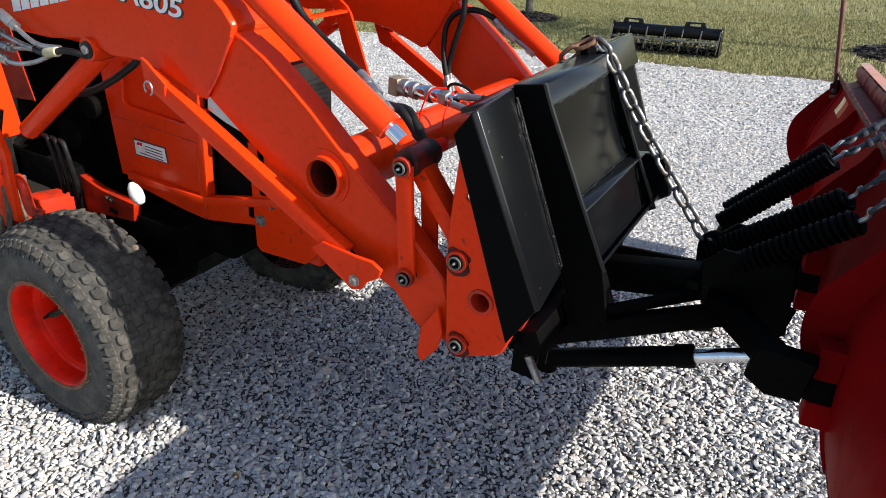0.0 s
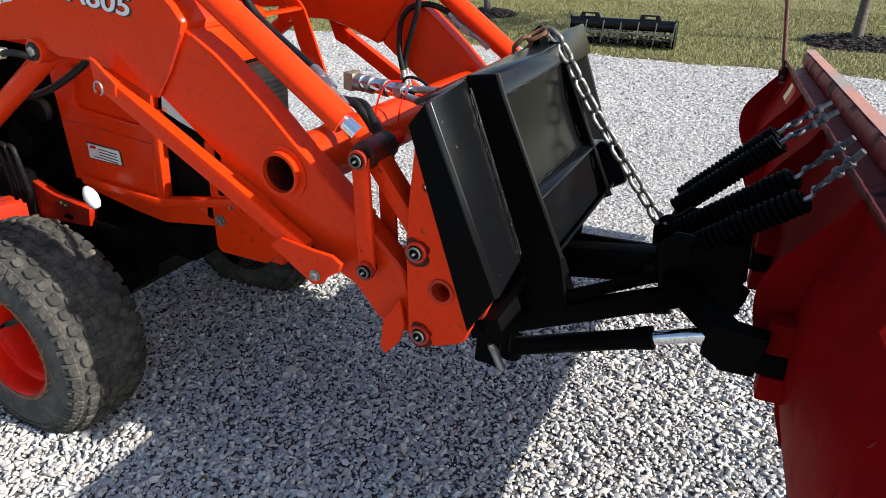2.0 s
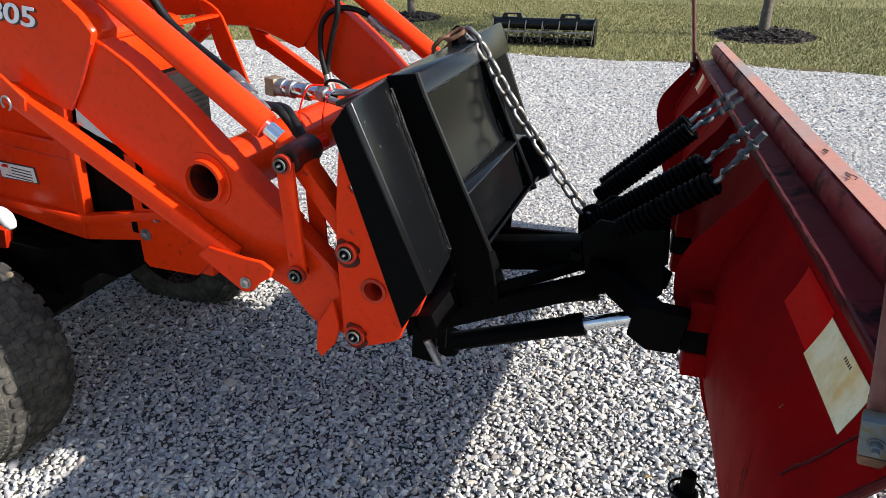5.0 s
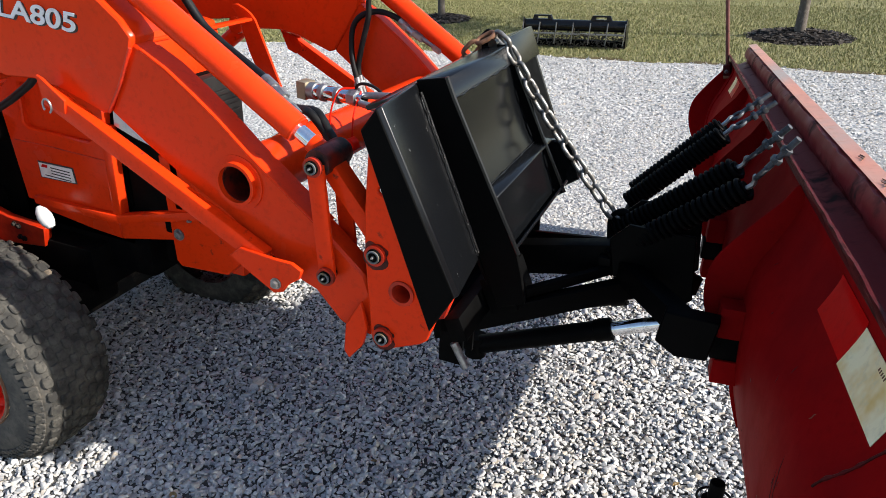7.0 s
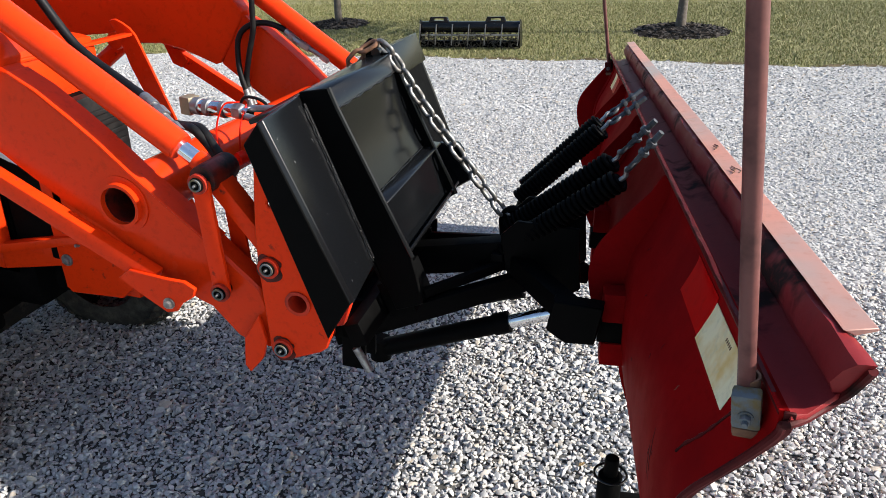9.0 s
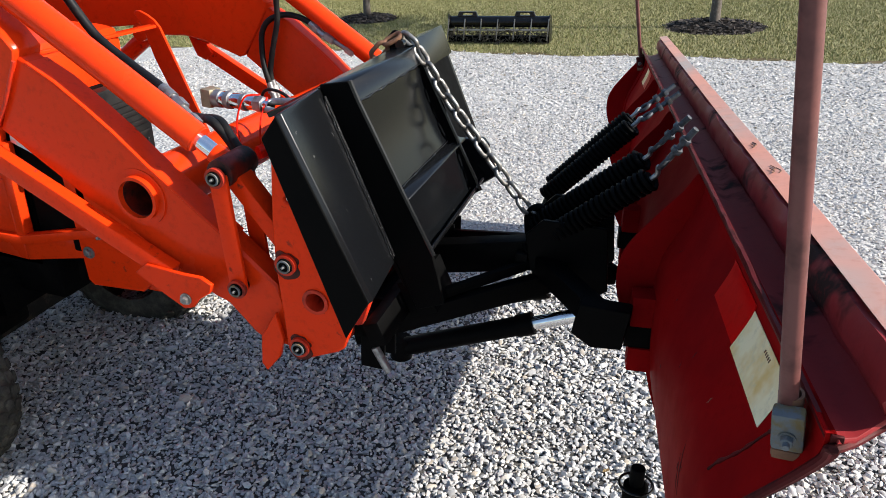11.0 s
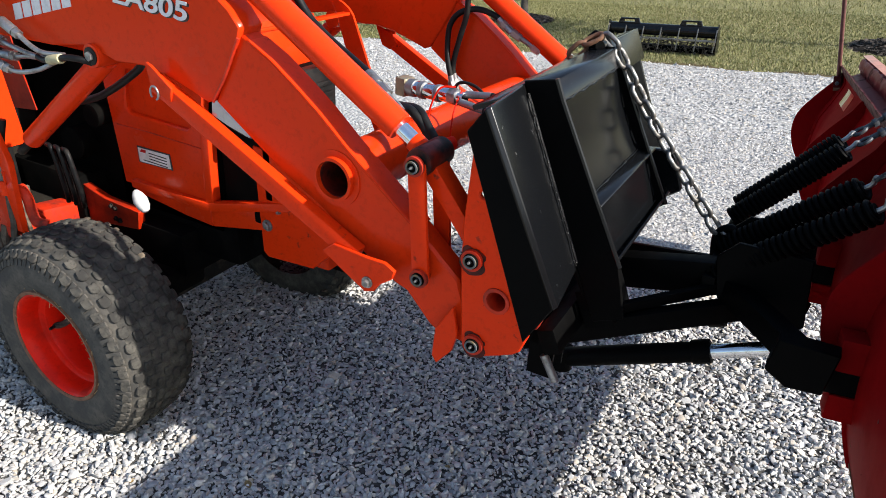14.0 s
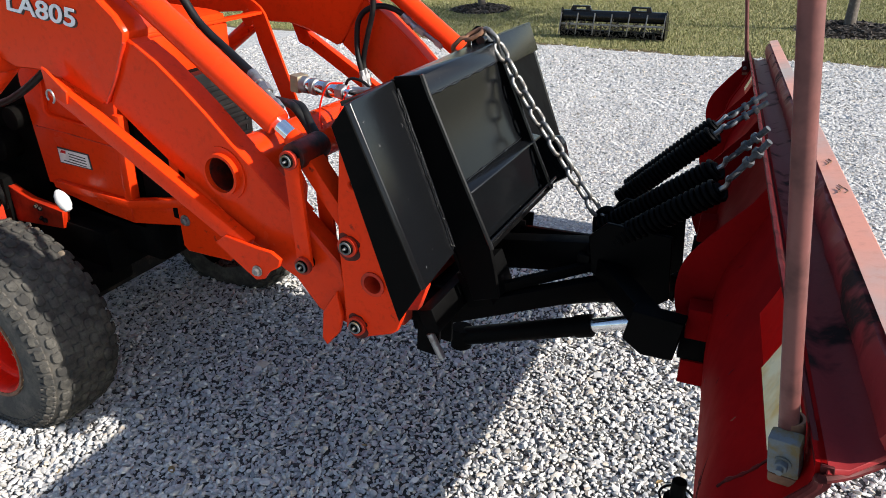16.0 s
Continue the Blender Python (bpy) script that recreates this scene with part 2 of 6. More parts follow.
def plate(outline, y0, y1, holes=(), r=0.002, plane="xz"):
    """A flat plate with real holes: an outline in x and z, from y0 to y1 (plane xy: from z0 to z1; yz: from x0 to x1)."""
    loops = [outline, *holes]
    pts, edges = [], []
    for lp in loops:
        k = len(pts)
        pts += [Vector(p) for p in lp]
        edges += [(k + i, k + (i + 1) % len(lp)) for i in range(len(lp))]
    vs, es, fs, *_ = delaunay_2d_cdt(pts, edges, [], 1, 1e-6)

    def inside(p, lp):
        hit = False
        for (ax, ay), (bx, by) in zip(lp, [*lp[1:], lp[0]]):
            if (ay > p[1]) != (by > p[1]) and p[0] < (bx - ax) * (p[1] - ay) / (by - ay) + ax:
                hit = not hit
        return hit

    mids = [sum((vs[i] for i in f), Vector((0, 0))) / len(f) for f in fs]
    fs = [f for f, c in zip(fs, mids) if inside(c, outline) and not any(inside(c, h) for h in holes)]
    bm = bmesh.new()

    def put(p, d):
        return (p[0], d, p[1]) if plane == "xz" else (p[0], p[1], d) if plane == "xy" else (d, p[0], p[1])

    lo = [bm.verts.new(put(p, y0)) for p in vs]
    hi = [bm.verts.new(put(p, y1)) for p in vs]
    for f in fs:
        bm.faces.new([lo[i] for i in f])
        bm.faces.new([hi[i] for i in reversed(f)])
    count = {}
    for f in fs:
        for i, a in enumerate(f):
            b = f[(i + 1) % len(f)]
            key = (min(a, b), max(a, b))
            count[key] = count.get(key, 0) + 1
    for (a, b), c in count.items():
        if c == 1:
            bm.faces.new((lo[a], lo[b], hi[b], hi[a]))
    bmesh.ops.dissolve_limit(bm, angle_limit=0.001, verts=bm.verts, edges=bm.edges)
    return bevelled(bm, r, 1, 50)


def rod(a, b, r, r2=None, n=20, bevel=0.0):
    """A round bar from a to b."""
    a, b = Vector(a), Vector(b)
    bm = bmesh.new()
    bmesh.ops.create_cone(bm, cap_ends=True, segments=n, radius1=r, radius2=r if r2 is None else r2, depth=(b - a).length)
    m = Matrix.Translation((a + b) / 2) @ (b - a).to_track_quat("Z", "Y").to_matrix().to_4x4()
    bm.transform(m)
    return bevelled(bm, bevel, 2, 60) if bevel else bm


def bar(a, b, w, h, up=(0, 0, 1), r=0.003):
    """A square bar from a to b: w across, h along up."""
    a, b = Vector(a), Vector(b)
    x = (b - a).normalized()
    y = Vector(up).cross(x).normalized()
    z = x.cross(y)
    bm = box((0, -w / 2, -h / 2), ((b - a).length, w / 2, h / 2), r)
    m = Matrix((x, y, z)).transposed().to_4x4()
    bm.transform(Matrix.Translation(a) @ m)
    return bm


def pipe_wall(a, b, r_out, r_in, n=32):
    """An open pipe with a wall."""
    a, b = Vector(a), Vector(b)
    q = (b - a).to_track_quat("Z", "Y").to_matrix()
    bm = bmesh.new()
    rings = []
    for c, r in ((a, r_out), (b, r_out), (b, r_in), (a, r_in)):
        rings.append([bm.verts.new(c + q @ Vector((r * math.cos(2 * math.pi * i / n), r * math.sin(2 * math.pi * i / n), 0))) for i in range(n)])
    for k in range(4):
        for i in range(n):
            bm.faces.new((rings[k][i], rings[k][(i + 1) % n], rings[(k + 1) % 4][(i + 1) % n], rings[(k + 1) % 4][i]))
    return bm


def spline(points, steps=8, closed=False):
    """Catmull-Rom through points."""
    P = [Vector(p) for p in points]
    n = len(P)
    out = []
    for i in range(n if closed else n - 1):
        p0 = P[i - 1] if closed or i else P[0] * 2 - P[1]
        p1, p2 = P[i], P[(i + 1) % n]
        p3 = P[(i + 2) % n] if closed or i + 2 < n else P[-1] * 2 - P[-2]
        for k in range(steps):
            t = k / steps
            out.append(0.5 * (2 * p1 + (p2 - p0) * t + (2 * p0 - 5 * p1 + 4 * p2 - p3) * t * t + (3 * p1 - p0 - 3 * p2 + p3) * t ** 3))
    if not closed:
        out.append(P[-1])
    return out


def sweep(points, r, n=10, closed=False, radii=None):
    """A round tube along points."""
    P = [Vector(p) for p in points]
    bm = bmesh.new()
    rings = []
    ref = None
    for i, p in enumerate(P):
        a = P[i - 1] if i or closed else p
        b = P[(i + 1) % len(P)] if i + 1 < len(P) or closed else p
        t = (b - a).normalized()
        if ref is None:
            ref = t.orthogonal().normalized()
        ref = (ref - t * ref.dot(t)).normalized()
        s = t.cross(ref)
        rr = radii[i] if radii else r
        rings.append([bm.verts.new(p + rr * (ref * math.cos(2 * math.pi * k / n) + s * math.sin(2 * math.pi * k / n))) for k in range(n)])
    for i in range(len(P) if closed else len(P) - 1):
        A, B = rings[i], rings[(i + 1) % len(P)]
        for k in range(n):
            bm.faces.new((A[k], A[(k + 1) % n], B[(k + 1) % n], B[k]))
    if not closed:
        bm.faces.new(list(reversed(rings[0])))
        bm.faces.new(rings[-1])
    return bm


def lathe(profile, n=32, axis="y"):
    """Turns (radius, along) points round an axis."""
    bm = bmesh.new()
    rings = []
    for r, d in profile:
        ring = []
        for i in range(n):
            c, s = r * math.cos(2 * math.pi * i / n), r * math.sin(2 * math.pi * i / n)
            ring.append(bm.verts.new((c, d, s) if axis == "y" else (c, s, d)))
        rings.append(ring)
    for A, B in zip(rings, rings[1:]):
        for i in range(n):
            bm.faces.new((A[i], A[(i + 1) % n], B[(i + 1) % n], B[i]))
    bmesh.ops.remove_doubles(bm, verts=bm.verts, dist=1e-5)
    return bm


def moved(bm, *args):
    bm.transform(pose(*args))
    return bm


def bolt(name, at, axis, r, parent, depth=0.012, mat=None, label=""):
    """A hexagon bolt head on a washer."""
    a, d = Vector(at), Vector(axis).normalized()
    bm = joined(rod(a, a + d * depth * 0.3, r * 1.5, n=20), rod(a + d * depth * 0.3, a + d * depth, r, n=6, bevel=0.001))
    return part(name, bm, mat or STEEL, parent, label)


def grease_stain(at, parent, r, seed):
    """A thin smear of old grease round a pin, running a little downwards."""
    x, y, z = at
    out = []
    for k in range(28):
        a = 2 * math.pi * k / 28
        q = r * (1.22 + 0.42 * noise.noise((math.cos(a) * 1.7 + seed, math.sin(a) * 1.7, seed * 2.3)) + 0.35 * max(0.0, -math.sin(a)))
        out.append((x + q * math.cos(a), z + q * math.sin(a)))
    return part("grease_stain", plate(out, y - 0.0008, y + 0.0002, r=0), ORANGE_GREASY, parent, "smear of dark grease")


def pin_end(at, parent, r=0.021):
    """A greasy pivot pin seen from its end: collar, ring and grease nipple."""
    x, y, z = at
    ob = part("pivot_pin", rod((x, y + 0.02, z), (x, y - 0.014, z), r * 0.72, n=24, bevel=0.002), DARK, parent, "greasy dark steel pin")
    part("pin_collar", pipe_wall((x, y, z), (x, y - 0.010, z), r, r * 0.74), ORANGE_DIRTY, ob)
    part("snap_ring", pipe_wall((x, y - 0.0135, z), (x, y - 0.0175, z), r * 0.63, r * 0.48), GALV, ob)
    part("grease_nipple", rod((x, y - 0.012, z), (x, y - 0.022, z), 0.004, 0.0025, n=10), STEEL, ob)
    return ob

# ---- ground ----


def sheet(name, label, category, x0, x1, y0, y1, nx, ny, z, mat, wave=0.0):
    bm = bmesh.new()
    rows = []
    for j in range(ny + 1):
        y = y0 + (y1 - y0) * j / ny
        rows.append([])
        for i in range(nx + 1):
            x = x0 + (x1 - x0) * i / nx
            rows[-1].append(bm.verts.new((x, y, z + wave * noise.noise((x * 0.7, y * 0.7, 3.1)))))
    for a, b in zip(rows, rows[1:]):
        for i in range(nx):
            bm.faces.new((a[i], a[i + 1], b[i + 1], b[i]))
    ob = part(name, bm, mat, None)
    return tagged(ob, label, category, "", "structure")


def lawn_edge(x):
    """Where the gravel drive meets the grass."""
    return 6.78 - 0.03 * x - 0.004 * x * x + 0.05 * np.sin(2.3 * x) + 0.03 * np.sin(7.1 * x + 1)


ground = sheet("ground", "wide lawn of short green grass, yellowing in patches", "lawn", -300, 300, -300, 300, 60, 60, -0.03, LAWN)


def drive():
    bm = bmesh.new()
    n = 120
    lo, hi = [], []
    for i in range(n + 1):
        x = -9 + 21 * i / n
        lo.append(bm.verts.new((x, -9, 0.0)))
        hi.append(bm.verts.new((x, lawn_edge(x), 0.0)))
    for i in range(n):
        bm.faces.new((lo[i], lo[i + 1], hi[i + 1], hi[i]))
    return bm


def verge():
    bm = bmesh.new()
    lo, hi = [], []
    for i in range(121):
        x = -9 + 21 * i / 120
        lo.append(bm.verts.new((x, lawn_edge(x) - 0.03, -0.004)))
        hi.append(bm.verts.new((x, lawn_edge(x) + 0.20 + 0.07 * math.sin(5 * x) + 0.04 * math.sin(13 * x), -0.024)))
    for a, b, c, d in zip(lo, lo[1:], hi[1:], hi):
        bm.faces.new((a, b, c, d))
    return bm


tagged(part("lawn_verge", verge(), SOIL, None), "brown thatch and soil verge along the drive", "verge", "", "structure")
road = tagged(part("road", drive(), GRAVEL_BED, None), "pale grey crushed limestone gravel drive", "gravel drive", "", "structure")


# Dark sheet laid under the stones so their gaps stay shaded.
sheet("gravel_gap_sheet", "dark sheet under the loose gravel that shades its gaps", "gravel base", -3.45, 1.45, -0.52, 1.9, 20, 12, 0.004, GAP_SHADE)


def stone_cloud(name, label, shapes, px, py, pz, size, rng, mat, flat=1.0):
    """Very many small stones as one mesh: each a turned, stretched copy of one of a few shapes."""
    n = len(px)
    pick = rng.integers(0, len(shapes), n)
    verts, faces, base = [], [], 0
    for k, (sv, sf) in enumerate(shapes):
        idx = np.nonzero(pick == k)[0]
        if not len(idx):
            continue
        m = len(idx)
        q = rng.normal(size=(m, 4)) * (0.24, 0.24, 1.0, 1.0)
        q /= np.linalg.norm(q, axis=1)[:, None]
        x, y, z, w = q.T
        R = np.stack([1 - 2 * (y * y + z * z), 2 * (x * y - z * w), 2 * (x * z + y * w), 2 * (x * y + z * w), 1 - 2 * (x * x + z * z), 2 * (y * z - x * w),
                      2 * (x * z - y * w), 2 * (y * z + x * w), 1 - 2 * (x * x + y * y)], -1).reshape(m, 3, 3)
        s = size[idx][:, None] * rng.uniform(0.75, 1.25, (m, 3)) * (1.18, 0.86, 0.60 * flat)
        V = np.einsum("mij,mvj->mvi", R, sv[None] * s[:, None])
        V += np.stack([px[idx], py[idx], pz[idx]], -1)[:, None]
        verts.append(V.reshape(-1, 3))
        faces.append((sf[None] + base + len(sv) * np.arange(m)[:, None, None]).reshape(-1, 3))
        base += m * len(sv)
    verts, faces = np.concatenate(verts), np.concatenate(faces)
    me = bpy.data.meshes.new(name)
    me.vertices.add(len(verts))
    me.vertices.foreach_set("co", verts.astype(np.float32).ravel())
    me.loops.add(faces.size)
    me.loops.foreach_set("vertex_index", faces.astype(np.int32).ravel())
    me.polygons.add(len(faces))
    me.polygons.foreach_set("loop_start", np.arange(0, faces.size, 3, dtype=np.int32))
    me.materials.append(mat)
    me.update(calc_edges=True)
    return me


def rough_shapes(sub, count, rng, rough):
    out = []
    for _ in range(count):
        bm = bmesh.new()
        if sub:
            bmesh.ops.create_icosphere(bm, subdivisions=sub, radius=1.0)
        else:
            for q in ((1, 0, 0), (0, 1, 0), (-1, 0, 0), (0, -1, 0), (0, 0, 1), (0, 0, -1)):
                bm.verts.new(Vector(q) * rng.uniform(0.85, 1.25))
            bm.verts.ensure_lookup_table()
            for i in range(4):
                bm.faces.new((bm.verts[i], bm.verts[(i + 1) % 4], bm.verts[4]))
                bm.faces.new((bm.verts[(i + 1) % 4], bm.verts[i], bm.verts[5]))
            bm.verts.index_update()
        v = np.array([p.co[:] for p in bm.verts])
        f = np.array([[q.index for q in p.verts] for p in bm.faces])
        for _k in range(10):
            d = rng.normal(size=3)
            d /= np.linalg.norm(d)
            cut = rng.uniform(0.50, 0.82)
            h = v @ d
            v = v - np.outer(np.clip(h - cut, 0, None), d)
        v *= 1 + rough * rng.normal(size=(len(v), 1))
        out.append((v, f))
        bm.free()
    return out


def gravel(name, label, x0, x1, y0, y1, step, size, sub, seed, layers=1.0, keep=None, lift=(-0.005, 0.010), flat=1.0):
    rng = np.random.default_rng(seed)
    gx, gy = np.meshgrid(np.arange(x0, x1, step), np.arange(y0, y1, step * 0.92))
    gx = gx + 0.5 * step * (np.arange(gx.shape[0]) % 2)[:, None]
    px = (gx + rng.uniform(-0.34, 0.34, gx.shape) * step).ravel()
    py = (gy + rng.uniform(-0.34, 0.34, gx.shape) * step).ravel()
    if keep is not None:
        ok = keep(px, py)
        px, py = px[ok], py[ok]
    sz = size * np.exp(rng.normal(0, 0.24, len(px)))
    pz = 0.35 * sz + rng.uniform(*lift, len(px))
    top = rng.uniform(size=len(px)) < layers - 1
    px, py = np.concatenate([px, px[top] + 0.5 * step]), np.concatenate([py, py[top] + 0.4 * step])
    pz, sz = np.concatenate([pz, pz[top] + 0.010]), np.concatenate([sz, sz[top] * 0.9])
    me = stone_cloud(name, label, rough_shapes(sub, 10, rng, 0.03), px, py, pz, sz, rng, STONE, flat)
    me.shade_smooth()
    me.set_sharp_from_angle(angle=radians((60, 40, 28)[sub]))
    ob = new(name, me)
    return tagged(ob, label, "gravel", "", "stuff")


gravel("gravel_stones", "loose grey and white crushed limestone pebbles beside the tractor", -1.5, 0.95, -0.55, 0.12, 0.0132, 0.0096, 2, 11, 1.22)
gravel("gravel_stones", "loose grey limestone pebbles under the loader", -1.5, 1.95, 0.12, 0.95, 0.0134, 0.0098, 1, 14, 1.22, lambda x, y: (y > 0.12) & (y < 0.95) & (y > 0.9 * (x - 0.95)))
gravel("gravel_stones", "loose grey limestone pebbles round the tyre", -3.5, -1.5, -0.55, 0.95, 0.0140, 0.0102, 1, 15, 1.22)
gravel("gravel_stones", "loose limestone pebbles past the loader", -2.7, 2.1, 0.95, 1.9, 0.0145, 0.0104, 1, 16, 1.15, None, (-0.004, 0.006), 0.75)
gravel("gravel_stones", "loose pale limestone pebbles on the open drive", -2.8, 2.9, 1.9, 4.4, 0.0150, 0.0082, 0, 12, 1.0, None, (-0.0035, 0.0), 0.6)
gravel("gravel_stones", "pale limestone pebbles along the lawn", -5.4, 4.6, 4.4, 9.6, 0.0215, 0.0110, 0, 13, 1.0, lambda x, y: y < lawn_edge(x) + 0.06 * np.sin(41 * x), (-0.006, -0.001), 0.4)


def grass_blades(name, label, x0, x1, y0, y1, count, height, seed, keep):
    rng = np.random.default_rng(seed)
    px, py = rng.uniform(x0, x1, count), rng.uniform(y0, y1, count)
    ok = keep(px, py)
    px, py = px[ok], py[ok]
    n = len(px)
    h = height * rng.uniform(0.5, 1.3, n)
    a, lean = rng.uniform(0, 2 * np.pi, n), rng.uniform(0.1, 0.9, n)
    w = rng.uniform(0.003, 0.006, n)
    dx, dy = np.cos(a), np.sin(a)
    z0 = np.full(n, -0.03)
    tip = np.stack([px + dx * h * lean, py + dy * h * lean, z0 + h], -1)
    v = np.stack([np.stack([px - dy * w, py + dx * w, z0], -1), np.stack([px + dy * w, py - dx * w, z0], -1), tip], 1).reshape(-1, 3)
    me = bpy.data.meshes.new(name)
    me.vertices.add(3 * n)
    me.vertices.foreach_set("co", v.astype(np.float32).ravel())
    me.loops.add(3 * n)
    me.loops.foreach_set("vertex_index", np.arange(3 * n, dtype=np.int32))
    me.polygons.add(n)
    me.polygons.foreach_set("loop_start", np.arange(0, 3 * n, 3, dtype=np.int32))
    me.materials.append(BLADE)
    me.update(calc_edges=True)
    return tagged(new(name, me), label, "grass", "", "stuff")


def on_lawn(x, y):
    return (y > lawn_edge(x) + 0.10 + 0.14 * np.abs(np.sin(3.7 * x) + 0.6 * np.sin(11.3 * x + 1)) * np.abs(np.sin(173 * x + 57 * y))) & (np.hypot(x + 3.95, y - 9.4) > 0.46) & (np.hypot(x - 1.13, y - 8.88) > 0.62)


grass_blades("grass", "short mown lawn grass along the gravel drive", -8, 6.5, 5.9, 12.0, 240000, 0.028, 21, on_lawn)
grass_blades("grass", "mown lawn grass further from the drive", -12, 12, 12.0, 22.0, 120000, 0.05, 22, on_lawn)

# ---- tractor ----
tractor = thing("tractor", "orange compact tractor with black grille and turf tyres on gravel", "tractor", rig=RIG)
YC = 0.522
SAG = 0.033  # the tractor leans: its far side stands this much lower


def mirrored(bm):
    bmesh.ops.scale(bm, vec=(1, -1, 1), verts=bm.verts)
    bmesh.ops.translate(bm, vec=(0, 2 * YC, -SAG), verts=bm.verts)
    bmesh.ops.reverse_faces(bm, faces=bm.faces)
    return bm


def front_wheel(side):
    """Turf tyre of 0.71 m on a dished orange rim. side -1: near, its outer face at low y."""
    fix = (lambda b: b) if side < 0 else mirrored
    x, z, yo, yi = -1.373, 0.253, -0.143, 0.132
    yc = (yo + yi) / 2
    hw = (yi - yo) / 2
    R = 0.352
    prof = [(0.178, -hw + 0.03), (0.19, -hw + 0.012), (0.232, -hw), (0.275, -hw + 0.002), (0.312, -hw + 0.014), (0.338, -hw + 0.04)]
    side_o = fix(moved(lathe(prof, 56), x, yc, z))
    wheel = part("front_wheel", fix(moved(lathe([(R - 0.015, -hw + 0.04), (R - 0.004, -hw + 0.07), (R, 0.0)], 56), x, yc, z)), RUBBER, tractor, "dusty turf tyre on orange rim")
    part("tyre_sidewall", side_o, RUBBER_SIDE, wheel)
    part("inner_tread", fix(moved(lathe([(R, 0.0), (R - 0.004, hw - 0.07), (R - 0.015, hw - 0.04), (0.312, hw - 0.014), (0.26, hw), (0.20, hw - 0.012)], 56), x, yc, z)), RUBBER, wheel)
    # turf lugs: staggered rows of wide bean-shaped blocks, each cupped on its trailing side
    blocks = bmesh.new()
    N = 42
    bean = [(-0.0225, -0.008), (-0.019, -0.0165), (0.006, -0.0195), (0.020, -0.014), (0.0235, 0.0), (0.020, 0.014), (0.006, 0.0195), (-0.019, 0.0165), (-0.0225, 0.008), (-0.0165, 0.0)]
    for j, d in enumerate((-0.1215, -0.091, -0.0605, -0.030, 0.0, 0.030, 0.0605, 0.091, 0.1215)):
        drop = max(0.0, abs(d) - 0.0675)
        r0 = float(np.interp(hw - abs(d), [0.014, 0.04, 0.07, 0.14], [0.312, 0.337, R - 0.004, R])) - 0.004
        lean = math.copysign(min(0.68, 13 * drop), -d)
        b = plate([(0.80 * p, 0.77 * q) for p, q in bean], 0.0, 0.0100, r=0.0026, plane="xy")
        me = bpy.data.meshes.new("tmp")
        b.to_mesh(me)
        b.free()
        for i in range(N):
            tmp = bmesh.new()
            tmp.from_mesh(me)
            turn = Matrix.Rotation(0.09 * math.sin(7.7 * i + j) + (math.pi if d > 0 else 0.0), 4, "Z")
            size = 1.0 + 0.04 * math.sin(3.1 * i + 5 * j)
            tmp.transform(Matrix.Translation((x, yc, z)) @ Matrix.Rotation(2 * math.pi * (i + 0.5 * (j % 2)) / N, 4, "Y") @ Matrix.Translation((0, d, r0)) @ Matrix.Rotation(lean, 4, "X") @ turn @ Matrix.Scale(size, 4))
            m2 = bpy.data.meshes.new("tmp2")
            tmp.to_mesh(m2)
            tmp.free()
            blocks.from_mesh(m2)
            bpy.data.meshes.remove(m2)
        bpy.data.meshes.remove(me)
    tagged(part("tread", fix(blocks), RUBBER, wheel, "dusty staggered turf tread"), kind="stuff")
    # moulded radial ribs on the shoulder
    ribs = bmesh.new()
    for i in range(2 * N):
        tmp = bar((0, -hw + 0.002, 0.283), (0, -hw + 0.020, 0.328), 0.016, 0.007, up=(0, -1, 0.4), r=0.002)
        tmp.transform(Matrix.Translation((x, yc, z)) @ Matrix.Rotation(math.pi * (i + 0.25) / N, 4, "Y"))
        m2 = bpy.data.meshes.new("tmp2")
        tmp.to_mesh(m2)
        tmp.free()
        ribs.from_mesh(m2)
        bpy.data.meshes.remove(m2)
    tagged(part("shoulder_rib", fix(ribs), RUBBER_SIDE, wheel), kind="stuff")
    rim = part("rim", fix(moved(lathe([(0.186, -hw + 0.020), (0.190, -hw + 0.012), (0.180, -hw + 0.008), (0.172, -hw + 0.016), (0.168, -hw + 0.045), (0.165, -hw + 0.070), (0.158, -hw + 0.076),
                                       (0.143, -hw + 0.078), (0.138, -hw + 0.086), (0.134, -hw + 0.165), (0.120, -hw + 0.18), (0.085, -hw + 0.165), (0.05, -hw + 0.16), (0.0, -hw + 0.16)], 48), x, yc, z)), RIM, wheel, "bright orange-red deep dished steel rim")
    part("rim_edge", fix(moved(lathe([(0.190, -hw + 0.014), (0.196, -hw + 0.010), (0.193, -hw + 0.004), (0.183, -hw + 0.006), (0.181, -hw + 0.012)], 48), x, yc, z)), RUST, rim, "worn rusty rim lip")
    for k in range(6):
        a = 2 * math.pi * k / 6
        part("lug_nut", fix(rod((x + 0.068 * math.cos(a), yc - hw + 0.166, z + 0.068 * math.sin(a)), (x + 0.068 * math.cos(a), yc - hw + 0.145, z + 0.068 * math.sin(a)), 0.010, n=6)), STEEL, rim)
    part("hub", fix(rod((x, yc - hw + 0.17, z), (x, yc - hw + 0.13, z), 0.038, 0.030, n=24, bevel=0.004)), ORANGE, rim)
    part("valve_stem", fix(rod((x - 0.135, yc - hw + 0.115, z - 0.02), (x - 0.128, yc - hw + 0.075, z - 0.018), 0.005, n=8)), HOSE, rim)
    # dry grass caught along the rim and clods of mud on the inner shoulder
    rng = random.Random(9)
    straw = bmesh.new()
